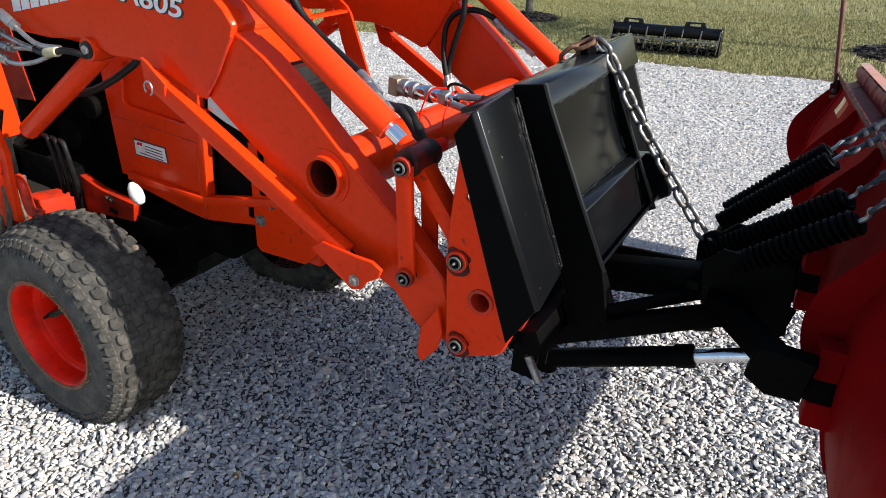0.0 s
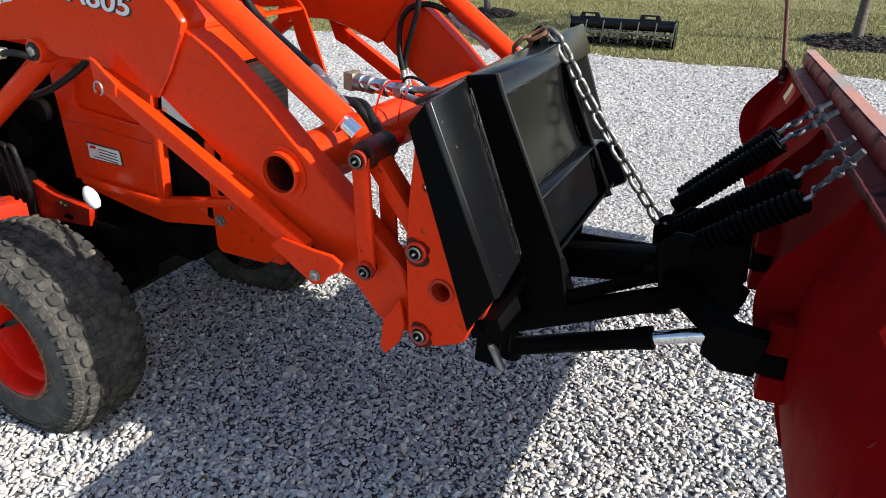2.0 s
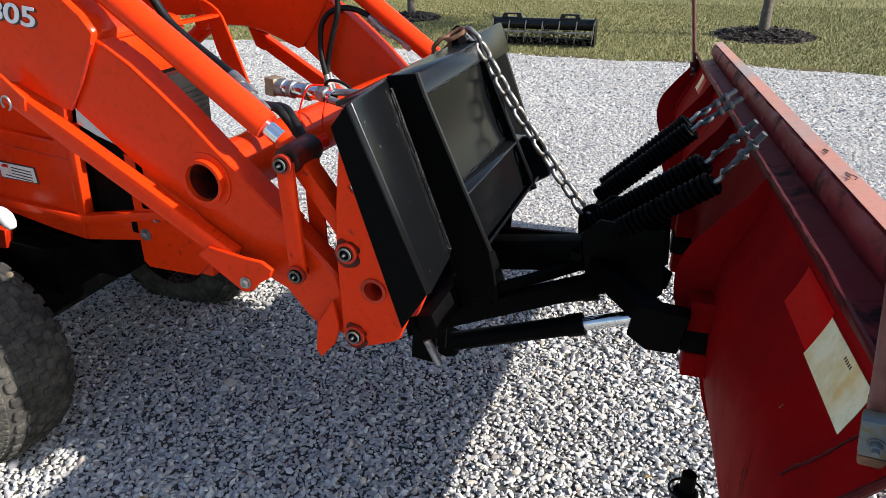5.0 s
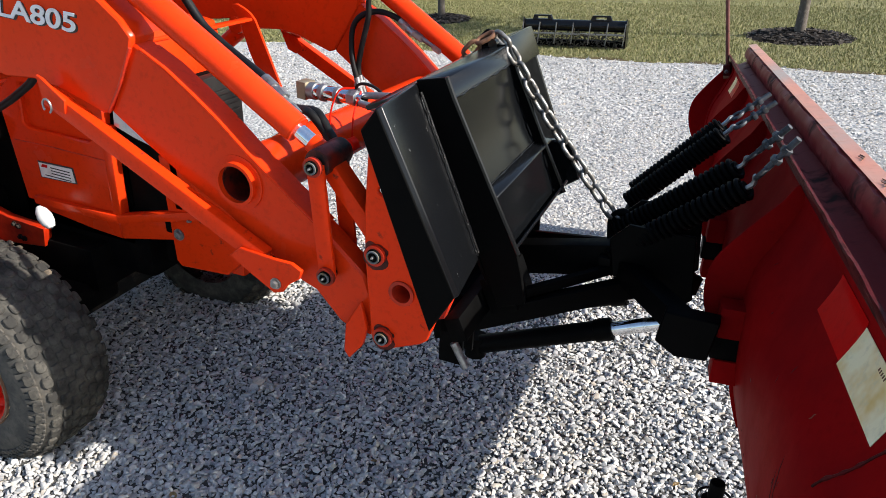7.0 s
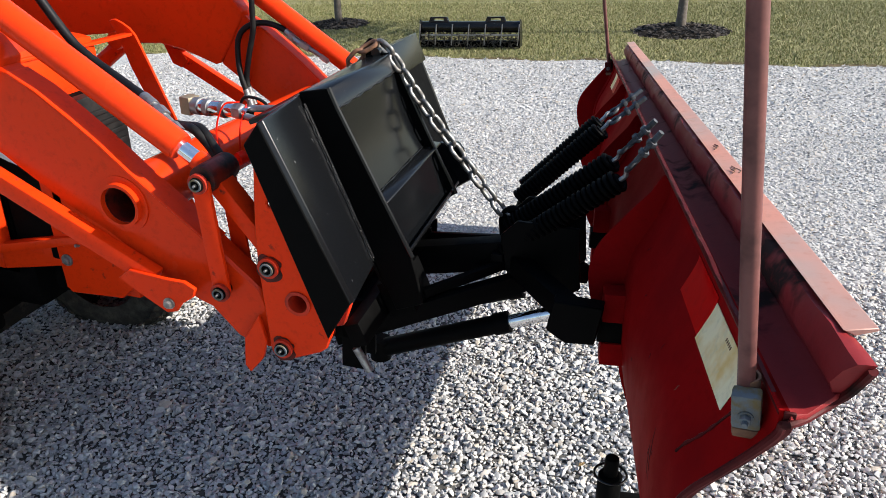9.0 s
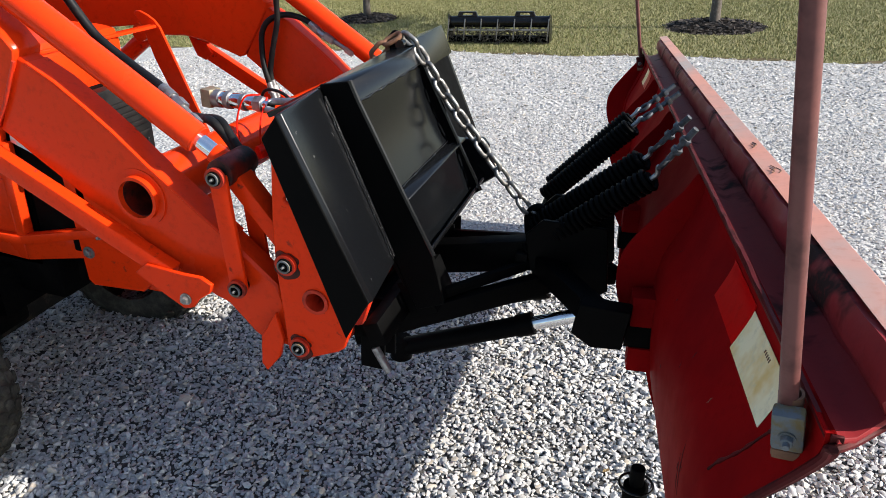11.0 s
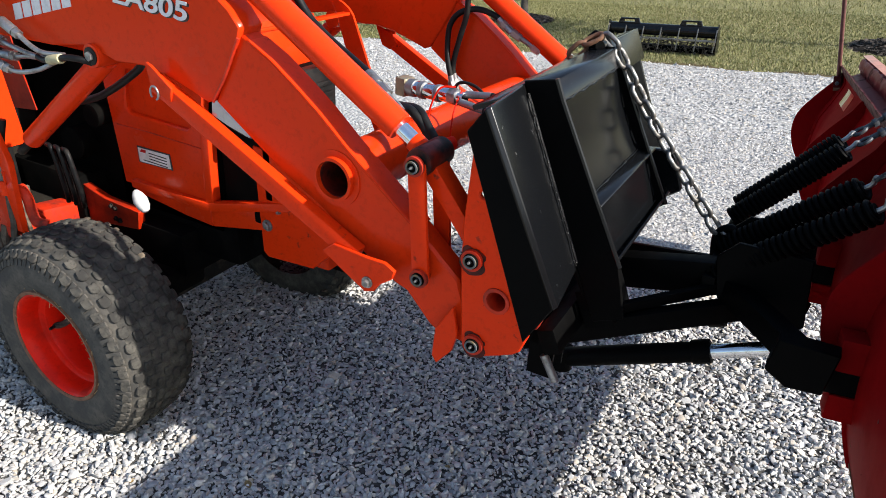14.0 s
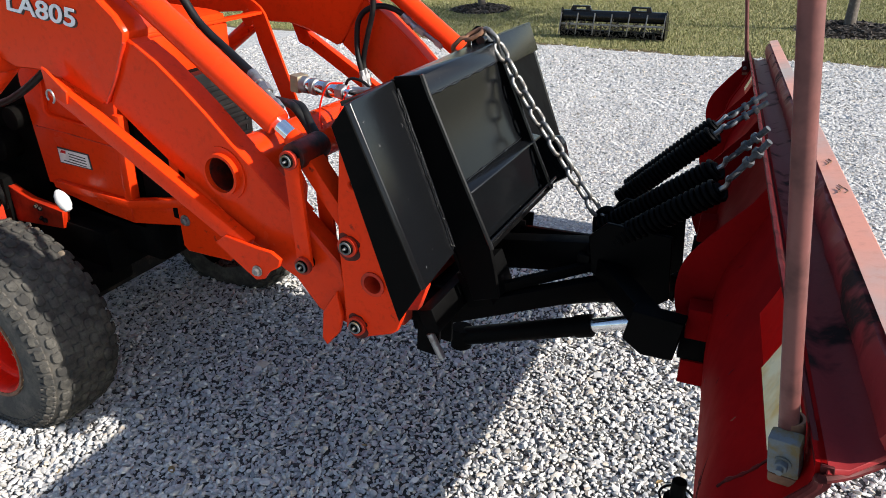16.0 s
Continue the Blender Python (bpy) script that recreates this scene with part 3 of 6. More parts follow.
    for k in range(34):
        q = rng.uniform(-0.2, 1.9) if k < 26 else rng.uniform(0, 2 * math.pi)
        r = rng.uniform(0.176, 0.205)
        p = Vector((r * math.sin(q), -hw + rng.uniform(0.004, 0.010), r * math.cos(q)))
        d = Vector((rng.uniform(-1, 1), rng.uniform(-0.4, 0.1), rng.uniform(-1, 1))) * rng.uniform(0.006, 0.014)
        tmp = rod(p - d, p + d, rng.uniform(0.0008, 0.0016), 0.0006, n=5)
        m2 = bpy.data.meshes.new("tmp2")
        tmp.to_mesh(m2)
        tmp.free()
        straw.from_mesh(m2)
        bpy.data.meshes.remove(m2)
    straw.transform(Matrix.Translation((x, yc, z)))
    tagged(part("dry_grass", fix(straw), DRY_LEAF, wheel, "bits of dry grass on the rim"), kind="stuff")
    for k in range(11):
        q = rng.uniform(-0.25, 0.85)
        w = rng.uniform(0.006, 0.013)
        clod = bmesh.new()
        bmesh.ops.create_icosphere(clod, subdivisions=2, radius=w)
        for v in clod.verts:
            v.co *= 1 + 0.45 * noise.noise(v.co * 150 + Vector((k, 0, 0)))
        clod.transform(Matrix.Translation((x, yc, z)) @ Matrix.Rotation(q, 4, "Y") @ Matrix.Translation((0, hw - rng.uniform(0.022, 0.05), R - 0.016)) @ Matrix.Diagonal((1.3, 1.0, 0.6, 1)))
        part("mud_clod", fix(clod), MUD_TAN, wheel, "pale dried mud clod")
    return wheel


RIM = paint("rim_paint", (0.66, 0.012, 0.003), (0.34, 0.012, 0.006), 0.4, scale=9, coat=0.02, spec=0.12)
front_wheel(-1)
front_wheel(1)

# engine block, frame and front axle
part("engine", joined(box((-2.3, 0.37, 0.50), (-1.10, 0.59, 1.02), 0.02), rod((-1.75, 0.38, 0.72), (-1.75, 0.30, 0.72), 0.06, bevel=0.008), rod((-1.6, 0.36, 0.85), (-1.6, 0.29, 0.85), 0.04, bevel=0.006)), DARK, tractor, "engine block in near black, bonnet shade included")
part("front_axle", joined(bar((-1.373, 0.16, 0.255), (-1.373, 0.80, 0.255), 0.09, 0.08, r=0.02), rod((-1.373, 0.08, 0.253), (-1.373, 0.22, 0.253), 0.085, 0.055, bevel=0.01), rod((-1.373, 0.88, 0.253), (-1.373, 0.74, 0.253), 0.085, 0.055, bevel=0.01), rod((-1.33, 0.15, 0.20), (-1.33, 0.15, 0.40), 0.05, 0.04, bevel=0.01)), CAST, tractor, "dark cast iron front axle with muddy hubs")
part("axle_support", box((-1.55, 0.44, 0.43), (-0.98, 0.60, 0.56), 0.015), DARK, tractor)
# Added to close the bright gap over the axle with shade-black.
part("axle_cradle", joined(box((-1.60, 0.29, 0.335), (-1.24, 0.76, 0.50), 0.02), box((-1.50, 0.20, 0.27), (-1.27, 0.40, 0.36), 0.02)), DARK, tractor, "near-black block added to fill the shade over the axle")
part("steering_rod", rod((-1.52, 0.18, 0.26), (-1.52, 0.78, 0.26), 0.014), CAST, tractor)
rail = [(-2.4, 0.34), (-1.96, 0.36), (-1.80, 0.43), (-1.44, 0.475), (-1.425, 0.545), (-1.60, 0.555), (-1.665, 0.572), (-1.725, 0.592), (-1.80, 0.545), (-1.98, 0.43), (-2.4, 0.42)]
part("frame_rail", plate(rail, 0.28, 0.31), ORANGE_SHADED, tractor)
part("frame_rail", mirrored(plate(rail, 0.28, 0.31)), ORANGE_SHADED, tractor)
for bx, bz in ((-1.545, 0.53), (-1.53, 0.487), (-1.565, 0.535), (-1.55, 0.49)):
    bolt("frame_bolt", (bx, 0.28, bz), (0, -1, 0), 0.0065, tractor, 0.010, CAST)
HS = 0.33  # side of the bonnet
cowl = [(-1.534, 0.615), (-1.132, 0.621), (-1.115, 0.927), (-1.087, 1.098), (-1.545, 1.08), (-1.562, 0.979)]
for fix in (lambda b: b, mirrored):
    panel = part("side_panel", fix(plate(cowl, HS, HS + 0.03, [[(-1.45, 0.878), (-1.467, 0.893), (-1.445, 1.024), (-1.165, 1.035), (-1.176, 0.885), (-1.193, 0.871)]], r=0.005)), ORANGE, tractor, "orange painted bonnet side panel")
    part("recess", fix(plate([(-1.478, 0.852), (-1.165, 0.865), (-1.154, 1.045), (-1.456, 1.033)], HS + 0.018, HS + 0.026, r=0.001)), ORANGE, panel)
    part("panel_seam", fix(sweep([(-1.523, HS - 0.001, 0.828), (-1.367, HS - 0.001, 0.829), (-1.132, HS - 0.001, 0.821)], 0.0022, 6)), ORANGE_DIRTY, panel)
    part("bonnet_lip", fix(bar((-1.478, HS - 0.004, 0.63), (-1.109, HS - 0.004, 0.632), 0.035, 0.03, r=0.008)), ORANGE, tractor)
    part("bonnet_lip", fix(bar((-1.121, HS - 0.004, 0.632), (-0.808, HS + 0.05, 0.689), 0.035, 0.03, r=0.008)), ORANGE, tractor)
    part("bonnet_skirt", fix(plate([(-1.518, 0.621), (-1.132, 0.624), (-1.132, 0.551), (-1.255, 0.559), (-1.478, 0.587)], HS + 0.004, HS + 0.016, r=0.003)), ORANGE, tractor)
    skirt = plate([(-1.131, 0.624), (-0.808, 0.679), (-0.813, 0.611), (-0.953, 0.572), (-1.131, 0.551)], HS + 0.004, HS + 0.016, r=0.003)
    for v in skirt.verts:
        v.co.y += 0.19 * max(0.0, v.co.x + 1.132)
    part("bonnet_skirt", fix(skirt), ORANGE, tractor)
    part("bonnet_edge", fix(bar((-1.118, HS + 0.006, 0.637), (-1.105, HS + 0.006, 0.937), 0.036, 0.035, r=0.006)), ORANGE, tractor)
    part("grille_side", fix(plate([(-1.098, 0.648), (-0.875, 0.697), (-0.869, 0.917), (-1.098, 0.928)], HS + 0.055, HS + 0.065)), PLASTIC, tractor, "black mesh side grille")
    part("headlight", fix(plate([(-1.093, 0.933), (-1.02, 0.906), (-0.936, 0.884), (-0.914, 0.915), (-0.942, 1.004), (-1.081, 1.028)], HS + 0.012, HS + 0.045, r=0.008)), LENS, tractor, "clear headlight")
part("bonnet", joined(box((-2.149, HS + 0.01, 1.035), (-0.942, 2 * YC - HS - 0.01, 1.224), 0.05)), ORANGE, tractor, "orange bonnet")
part("grille", box((-0.919, HS + 0.03, 0.685), (-0.875, 2 * YC - HS - 0.03, 1.067), 0.01), PLASTIC, tractor, "black front grille")
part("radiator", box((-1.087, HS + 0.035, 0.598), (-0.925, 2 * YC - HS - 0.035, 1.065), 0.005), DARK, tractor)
for k in range(9):
    part("grille_slat", box((-0.877, HS + 0.05, 0.717 + 0.036 * k), (-0.867, 2 * YC - HS - 0.05, 0.732 + 0.036 * k), 0.002), PLASTIC, tractor)
warn = part("warning_label", plate([(-1.439, 0.712), (-1.279, 0.716), (-1.284, 0.771), (-1.439, 0.77)], HS - 0.0025, HS - 0.0005, r=0), INK, tractor, "white warning label with dark border")
part("label_face", plate([(-1.434, 0.716), (-1.285, 0.72), (-1.289, 0.767), (-1.434, 0.765)], HS - 0.004, HS - 0.0022, r=0), WHITE, warn)
part("label_mark", plate([(-1.425, 0.752), (-1.398, 0.752), (-1.396, 0.762), (-1.417, 0.762)], HS - 0.0052, HS - 0.0038, r=0), REFLECT_RED, warn)
for k in range(4):
    part("text_bar", plate([(-1.383 - 0.03 * (k == 3), 0.754 - 0.010 * k), (-1.30, 0.752 - 0.010 * k), (-1.30, 0.755 - 0.010 * k), (-1.383 - 0.03 * (k == 3), 0.757 - 0.010 * k)], HS - 0.0052, HS - 0.0038, r=0), INK, warn)
# front bracket with bolts
for fix in (lambda b: b, mirrored):
    br = part("front_bracket", fix(plate([(-0.950, 0.862), (-0.940, 0.505), (-0.922, 0.488), (-0.738, 0.500), (-0.675, 0.560), (-0.655, 0.70), (-0.72, 0.845)], HS + 0.03, HS + 0.05, r=0.003)), ORANGE_SCUFFED, tractor)
part("bumper", box((-0.90, HS + 0.0505, 0.495), (-0.69, 2 * YC - HS - 0.0505, 0.68), 0.01), ORANGE, tractor)
part("tow_hitch", box((-0.86, 0.44, 0.465), (-0.66, 0.60, 0.4945), 0.01), DARK, tractor)
for bx, bz, r in ((-0.912, 0.605, 0.013), (-0.912, 0.661, 0.006), (-0.86, 0.665, 0.005)):
    bolt("bracket_bolt", (bx, HS + 0.03, bz), (0, -1, 0), r, tractor)
part("coolant_cap", moved(lathe([(0.0, -0.045), (0.012, -0.041), (0.021, -0.024), (0.024, 0.0), (0.018, 0.022), (0.008, 0.036), (0.0, 0.039)], 24, "z"), -1.380, 0.262, 0.609, 0, -32, 0), CONE, tractor, "white plastic cone")
# rear of the tractor, mostly hidden
part("dash_panel", plate([(-1.98, 1.16), (-1.87, 1.16), (-1.849, 1.010), (-1.806, 0.845), (-1.949, 0.831)], 0.235, 0.240, r=0.001), ORANGE_SHADED, tractor, "dark red steel panel behind the lift cylinder")
part("dash_stay", rod((-1.735, 0.10, 1.045), (-1.526, 0.06, 1.116), 0.0045, n=10), STEEL, tractor, "thin bright steel stay")
# Sump, transmission and tank boxes added to back the gaps with dark.
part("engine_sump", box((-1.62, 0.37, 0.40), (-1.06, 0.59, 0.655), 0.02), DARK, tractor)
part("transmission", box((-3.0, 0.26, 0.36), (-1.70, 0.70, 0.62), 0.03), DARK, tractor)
part("fuel_tank", box((-2.95, 0.16, 0.36), (-2.02, 0.255, 1.02), 0.04), PLASTIC, tractor)
part("platform", box((-3.0, 0.10, 0.62), (-2.2, 0.86, 0.70), 0.02), DARK, tractor)
part("dashboard", box((-2.5, 0.25, 0.70), (-2.05, 0.71, 1.38), 0.04), PLASTIC, tractor)
for fix in (lambda b: b, mirrored):
    part("rear_wheel", fix(moved(lathe([(0.28, -0.18), (0.36, -0.20), (0.58, -0.19), (0.63, -0.15), (0.65, 0.0), (0.63, 0.15), (0.58, 0.19), (0.28, 0.18), (0.0, 0.1)], 40), -3.25, -0.12, 0.45)), RUBBER, tractor, "large black rear tyre")

# ---- front loader ----
loader = thing("front_loader", "orange front loader with twin lift arms and hydraulic cylinders", "loader", rig=RIG)
ARM_T = 0.065
lower_arm = [(-0.604, 1.288), (-0.522, 1.243), (-0.454, 1.194), (-0.395, 1.148), (-0.329, 1.089), (-0.256, 1.030), (-0.150, 0.945), (-0.048, 0.855), (-0.030, 0.80), (0.02, 0.72), (-0.005, 0.70), (-0.05, 0.705),
             (-0.102, 0.714), (-0.116, 0.722), (-0.175, 0.786), (-0.208, 0.798), (-0.285, 0.845), (-0.316, 0.864), (-0.411, 0.934), (-0.508, 0.987), (-0.606, 1.054), (-0.702, 1.122)]
upper_arm = [(-0.606, 1.272), (-0.597, 1.300), (-0.624, 1.334), (-0.655, 1.357), (-0.71, 1.40), (-0.80, 1.48), (-0.93, 1.60), (-1.2, 1.63), (-1.7, 1.56), (-2.25, 1.46), (-2.3, 1.36), (-2.2, 1.28), (-1.7, 1.17), (-1.26, 1.174),
             (-1.139, 1.190), (-1.09, 1.186), (-1.018, 1.166), (-0.923, 1.172), (-0.845, 1.159), (-0.771, 1.136), (-0.718, 1.118), (-0.699, 1.124), (-0.656, 1.186)]
ear = [(-0.048, 0.799), (-0.088, 0.732), (-0.094, 0.659), (-0.082, 0.641), (-0.046, 0.687), (-0.034, 0.735)]
qa = [(-0.024, 1.156), (-0.031, 1.068), (-0.036, 1.00), (-0.036, 0.913), (-0.029, 0.794), (-0.025, 0.725), (-0.018, 0.700), (0.002, 0.688), (0.094, 0.731), (0.110, 0.745), (0.124, 0.783), (0.135, 0.822), (-0.015, 1.156)]
for fix, s in ((lambda b: b, 1), (mirrored, -1)):
    la = part("lower_arm", fix(plate(lower_arm, 0.004, ARM_T - 0.004, [circle2(-0.359, 1.013, 0.043, 28)], 0.006)), ORANGE, loader, "orange boxed lift arm with open tube end")
    part("wear_edge", fix(plate([(-0.585, 1.2775), (-0.522, 1.2445), (-0.454, 1.1955), (-0.395, 1.1495), (-0.329, 1.0905), (-0.256, 1.0315), (-0.150, 0.9465), (-0.158, 0.947), (-0.26, 1.027), (-0.333, 1.084), (-0.398, 1.143), (-0.456, 1.189), (-0.523, 1.239), (-0.585, 1.271)], 0.002, ARM_T - 0.002)), ORANGE_SCUFFED, la, "grimy worn upper edge")
    ua = part("upper_arm", fix(plate(upper_arm, -0.004, ARM_T + 0.004, (), 0.004)), ORANGE, loader, "orange gooseneck lift arm plate")
    part("weld_seam", fix(sweep(spline([(-0.604, -0.004, 1.278), (-0.63, -0.004, 1.232), (-0.656, -0.004, 1.186), (-0.699, -0.004, 1.124)], 5), 0.004, 8)), ORANGE_DIRTY, ua)
    part("stop_ear", fix(plate(ear, -0.016, -0.004)), ORANGE_SCUFFED, loader)
    part("tube_flange", fix(pipe_wall((-0.359, 0.006, 1.013), (-0.359, -0.012, 1.013), 0.050, 0.0425)), ORANGE, loader)
    # quick-attach bracket
    qb = part("attach_bracket", fix(plate(qa, -0.014, -0.002, [circle2(0.050, 0.848, 0.022), circle2(0.085, 0.891, 0.008, 14), circle2(0.004, 1.069, 0.008, 14)], 0.003)), ORANGE_SCUFFED, loader, "scuffed orange attachment bracket")
    part("inner_cheek", fix(plate([(-0.02, 1.12), (-0.026, 0.73), (0.017, 0.712), (0.108, 0.742), (0.13, 0.81), (0.105, 0.875), (0.03, 1.03)], 0.085, 0.105)), ORANGE_DIRTY, qb)
    part("bracket_tube", fix(pipe_wall((0.050, -0.018, 0.848), (0.050, 0.11, 0.848), 0.029, 0.0215)), ORANGE_DIRTY, qb)
    # Stub added to stop sun passing between bracket and cheek.
    part("sun_block_web", fix(box((0.0, 0.0, 0.735), (0.06, 0.0845, 0.80), 0.004)), ORANGE_DIRTY, qb)
    # linkage
    part("link_bar", fix(bar((-0.145, -0.016, 1.10), (-0.127, -0.016, 0.845), 0.010, 0.040, up=(1, 0, 0))), ORANGE_SCUFFED, loader)
    part("link_bar", fix(bar((-0.145, 0.080, 1.10), (-0.127, 0.080, 0.845), 0.010, 0.040, up=(1, 0, 0))), ORANGE_SCUFFED, loader)
    part("link_channel", fix(bar((-0.145, 0.035, 1.097), (-0.009, 0.035, 0.926), 0.050, 0.036, up=(1, 0, 1))), ORANGE_SCUFFED, loader)
    part("rod_eye", fix(rod((-0.145, -0.010, 1.099), (-0.145, 0.088, 1.099), 0.030, bevel=0.004)), ORANGE_GREASY, loader, "oily rod eye")
    for px, pz in ((-0.145, 1.097), (-0.127, 0.849)):
        if s > 0:
            pin_end((px, -0.020, pz), loader)
    for px, pz in ((-0.009, 0.926), (0.007, 0.728)):
        if s > 0:
            pin_end((px, -0.014, pz), loader, 0.023)
            grease_stain((px, -0.0145, pz), qb, 0.023, 5 * px + pz)
    # bucket cylinder
    c0, c1 = Vector((-0.93, 0.045, 1.600)), Vector((-0.150, 0.045, 1.096))
    cd = (c1 - c0).normalized()
    end = c1 - cd * 0.090
    cyl = part("bucket_cylinder", fix(rod(c0, end, 0.0315, n=32, bevel=0.004)), ORANGE, loader, "glossy orange hydraulic cylinder")
    part("cylinder_gland", fix(rod(end - cd * 0.02, end + cd * 0.004, 0.0295, n=32)), ORANGE, cyl)
    part("piston_rod", fix(rod(end, c1, 0.0175, n=24)), CHROME, cyl, "chrome piston rod")
    part("rod_end", fix(rod(end + cd * 0.042, c1, 0.0215, n=24, bevel=0.002)), ORANGE_SCUFFED, cyl)
    # lift cylinder
    l0, l1 = Vector((-1.085, 0.03, 1.170)), Vector((-1.555, 0.03, 0.826))
    ld = (l1 - l0).normalized()
    lc = part("lift_cylinder", fix(rod(l0 + ld * 0.02, l1 - ld * 0.055, 0.029, n=28, bevel=0.004)), ORANGE_SCUFFED, loader)
    part("piston_rod", fix(rod(l1 - ld * 0.06, l1 + ld * 0.035, 0.013, n=20)), CAST, lc, "dull steel piston rod")
    part("pin_boss", fix(rod((-1.095, -0.016, 1.172), (-1.095, 0.09, 1.172), 0.030, bevel=0.003)), ORANGE, lc)
    part("pin_washer", fix(rod((-1.095, -0.019, 1.172), (-1.095, -0.010, 1.172), 0.0225, n=24, bevel=0.002)), PLASTIC, lc, "black pin washer")
    part("pivot_pin", fix(rod((-1.095, -0.026, 1.172), (-1.095, 0.0, 1.172), 0.0125, n=6, bevel=0.002)), STEEL, lc)
    # brace strut with its foot plate and ring pin
    if s < 0:
        br = part("brace", bar((-0.925, 1.062, 1.085), (-0.30, 1.062, 0.755), 0.030, 0.048, r=0.004), ORANGE_SCUFFED, loader, "orange safety brace strut")
        part("brace_ear", plate([(-0.962, 1.124), (-0.950, 1.124), (-0.898, 1.106), (-0.87, 1.07), (-0.90, 1.045), (-0.935, 1.058)], 1.040, 1.0465), ORANGE, br)
        part("brace_hanger", plate([(-0.93, 1.10), (-0.885, 1.10), (-0.85, 1.18), (-0.90, 1.18)], 1.047, 1.055, r=0.002), ORANGE, br)
        continue
    br = part("brace", fix(bar((-0.86, -0.020, 1.147), (-0.285, -0.020, 0.855), 0.030, 0.044, r=0.004)), ORANGE_SCUFFED, loader, "orange safety brace strut")
    part("brace_foot", fix(plate([(-0.369, 0.853), (-0.337, 0.878), (-0.246, 0.871), (-0.202, 0.871), (-0.176, 0.857), (-0.184, 0.836), (-0.215, 0.814), (-0.230, 0.792), (-0.255, 0.783), (-0.314, 0.818)], -0.043, -0.033, r=0.002)), ORANGE_SCUFFED, br)
    part("brace_ear", fix(plate([(-0.868, 1.196), (-0.85, 1.190), (-0.79, 1.145), (-0.80, 1.112), (-0.862, 1.132)], -0.040, -0.032)), ORANGE, br)
    bolt("brace_bolt", (-0.246, -0.043, 0.811), (0, -1, 0), 0.009, br)
    part("ring_pin", sweep([(-0.838 + 0.013 * math.cos(a), -0.05, 1.130 + 0.016 * math.sin(a)) for a in np.linspace(-1.2, 3.9, 18)], 0.0025, 8), STEEL, br, "bright steel ring pin")
for fix in (lambda b: b, mirrored):
    # post on the tractor frame
    part("post", fix(bar((-1.735, 0.048, 0.78), (-1.855, 0.048, 1.45), 0.125, 0.10, up=(1, 0, 0), r=0.006)), ORANGE, loader, "orange upright post")
    part("post_foot", fix(plate([(-1.82, 0.54), (-1.60, 0.54), (-1.595, 0.66), (-1.585, 0.78), (-1.63, 0.90), (-1.72, 0.92)], -0.02, 0.0)), ORANGE, loader)
    part("post_web", fix(bar((-1.73, 0.010, 0.50), (-1.70, 0.010, 0.79), 0.05, 0.09, up=(1, 0, 0), r=0.006)), ORANGE_DIRTY, loader, "darker orange lower post")
    part("mount_arm", fix(bar((-1.78, 0.03, 0.50), (-1.78, 0.32, 0.46), 0.09, 0.08, r=0.006)), ORANGE_DIRTY, loader)
# cross tube right through both arms
tube = part("cross_tube", pipe_wall((-0.359, 0.0, 1.013), (-0.359, 2 * YC, 1.013 - SAG), 0.064, 0.043, 40), ORANGE, loader, "bright orange cross tube")
# Dark liner added: the shade inside the tube is put into its colour.
part("tube_bore", pipe_wall((-0.359, 0.002, 1.013), (-0.359, 2 * YC - 0.002, 1.013 - SAG), 0.0425, 0.0405, 32), ORANGE_GREASY, tube, "inside of the tube, its shade painted dark")
part("tube_band", pipe_wall((-0.359, 0.20, 1.007), (-0.359, 0.215, 1.007), 0.0655, 0.063), ORANGE_DIRTY, tube)
# Added out of sight to keep sun off the ground under the tractor.
part("sun_block_bar", bar((0.03, 0.106, 0.722), (0.03, 2 * YC - 0.02, 0.694), 0.06, 0.105, r=0.006), ORANGE_DIRTY, loader, "unseen bar added between the brackets to block sun")
# brush guard in front of the bonnet: two bent upright plates and a flat top rail
guard = [(-1.022, 1.222), (-1.010, 1.232), (-0.996, 1.233), (-0.970, 1.222), (-0.946, 1.207), (-0.928, 1.185), (-0.867, 1.031), (-0.735, 0.70), (-0.80, 0.70), (-0.966, 1.081), (-0.991, 1.168), (-1.012, 1.212)]
part("guard_upright", plate(guard, 0.855, 0.865, r=0.002), ORANGE, loader, "bent orange brush guard plate")
part("guard_upright", plate(guard[:6] + [(-0.900, 1.10), (-0.972, 1.10)] + guard[10:], 0.345, 0.355, r=0.002), ORANGE, loader, "bent orange brush guard plate")
part("guard_rail", bar((-0.953, 0.3555, 1.193), (-0.953, 0.8545, 1.188), 0.030, 0.010, r=0.003), ORANGE, loader, "flat orange rail of the brush guard")
part("guard_foot", bar((-0.77, 0.70, 0.72), (-0.77, 0.8545, 0.72), 0.03, 0.05), ORANGE, loader)

# ---- plow mount on the attachment bracket ----
mount = thing("plow_mount", "black welded steel plate mount hanging on the loader bracket", "plow mount", rig=RIG)
LEAN = radians(23.5)


def on_plate(bm):
    """From the plate's own plane (y across, z up it, x out of it) into the world; its top edge is at z = 0."""
    bm.transform(Matrix.Translation((-0.020, 0.0, 1.235)) @ Matrix.Rotation(-LEAN, 4, "Y"))
    return bm


W0, W1 = 0.0, 1.04
face = [(W0 + 0.19, 0.0), (W1 - 0.055, 0.0), (W1 - 0.055, -0.44), (W1 - 0.20, -0.44), (W1 - 0.21, -0.485), (W0 + 0.20, -0.485), (W0 + 0.19, -0.40)]
# Matt black puts the dark of the gaps into the plate's colour.
part("back_plate", on_plate(plate(face, -0.010, 0.0, plane="yz")), BLACK_MATT, mount, "black steel plate, darkened to read as void in the gaps")
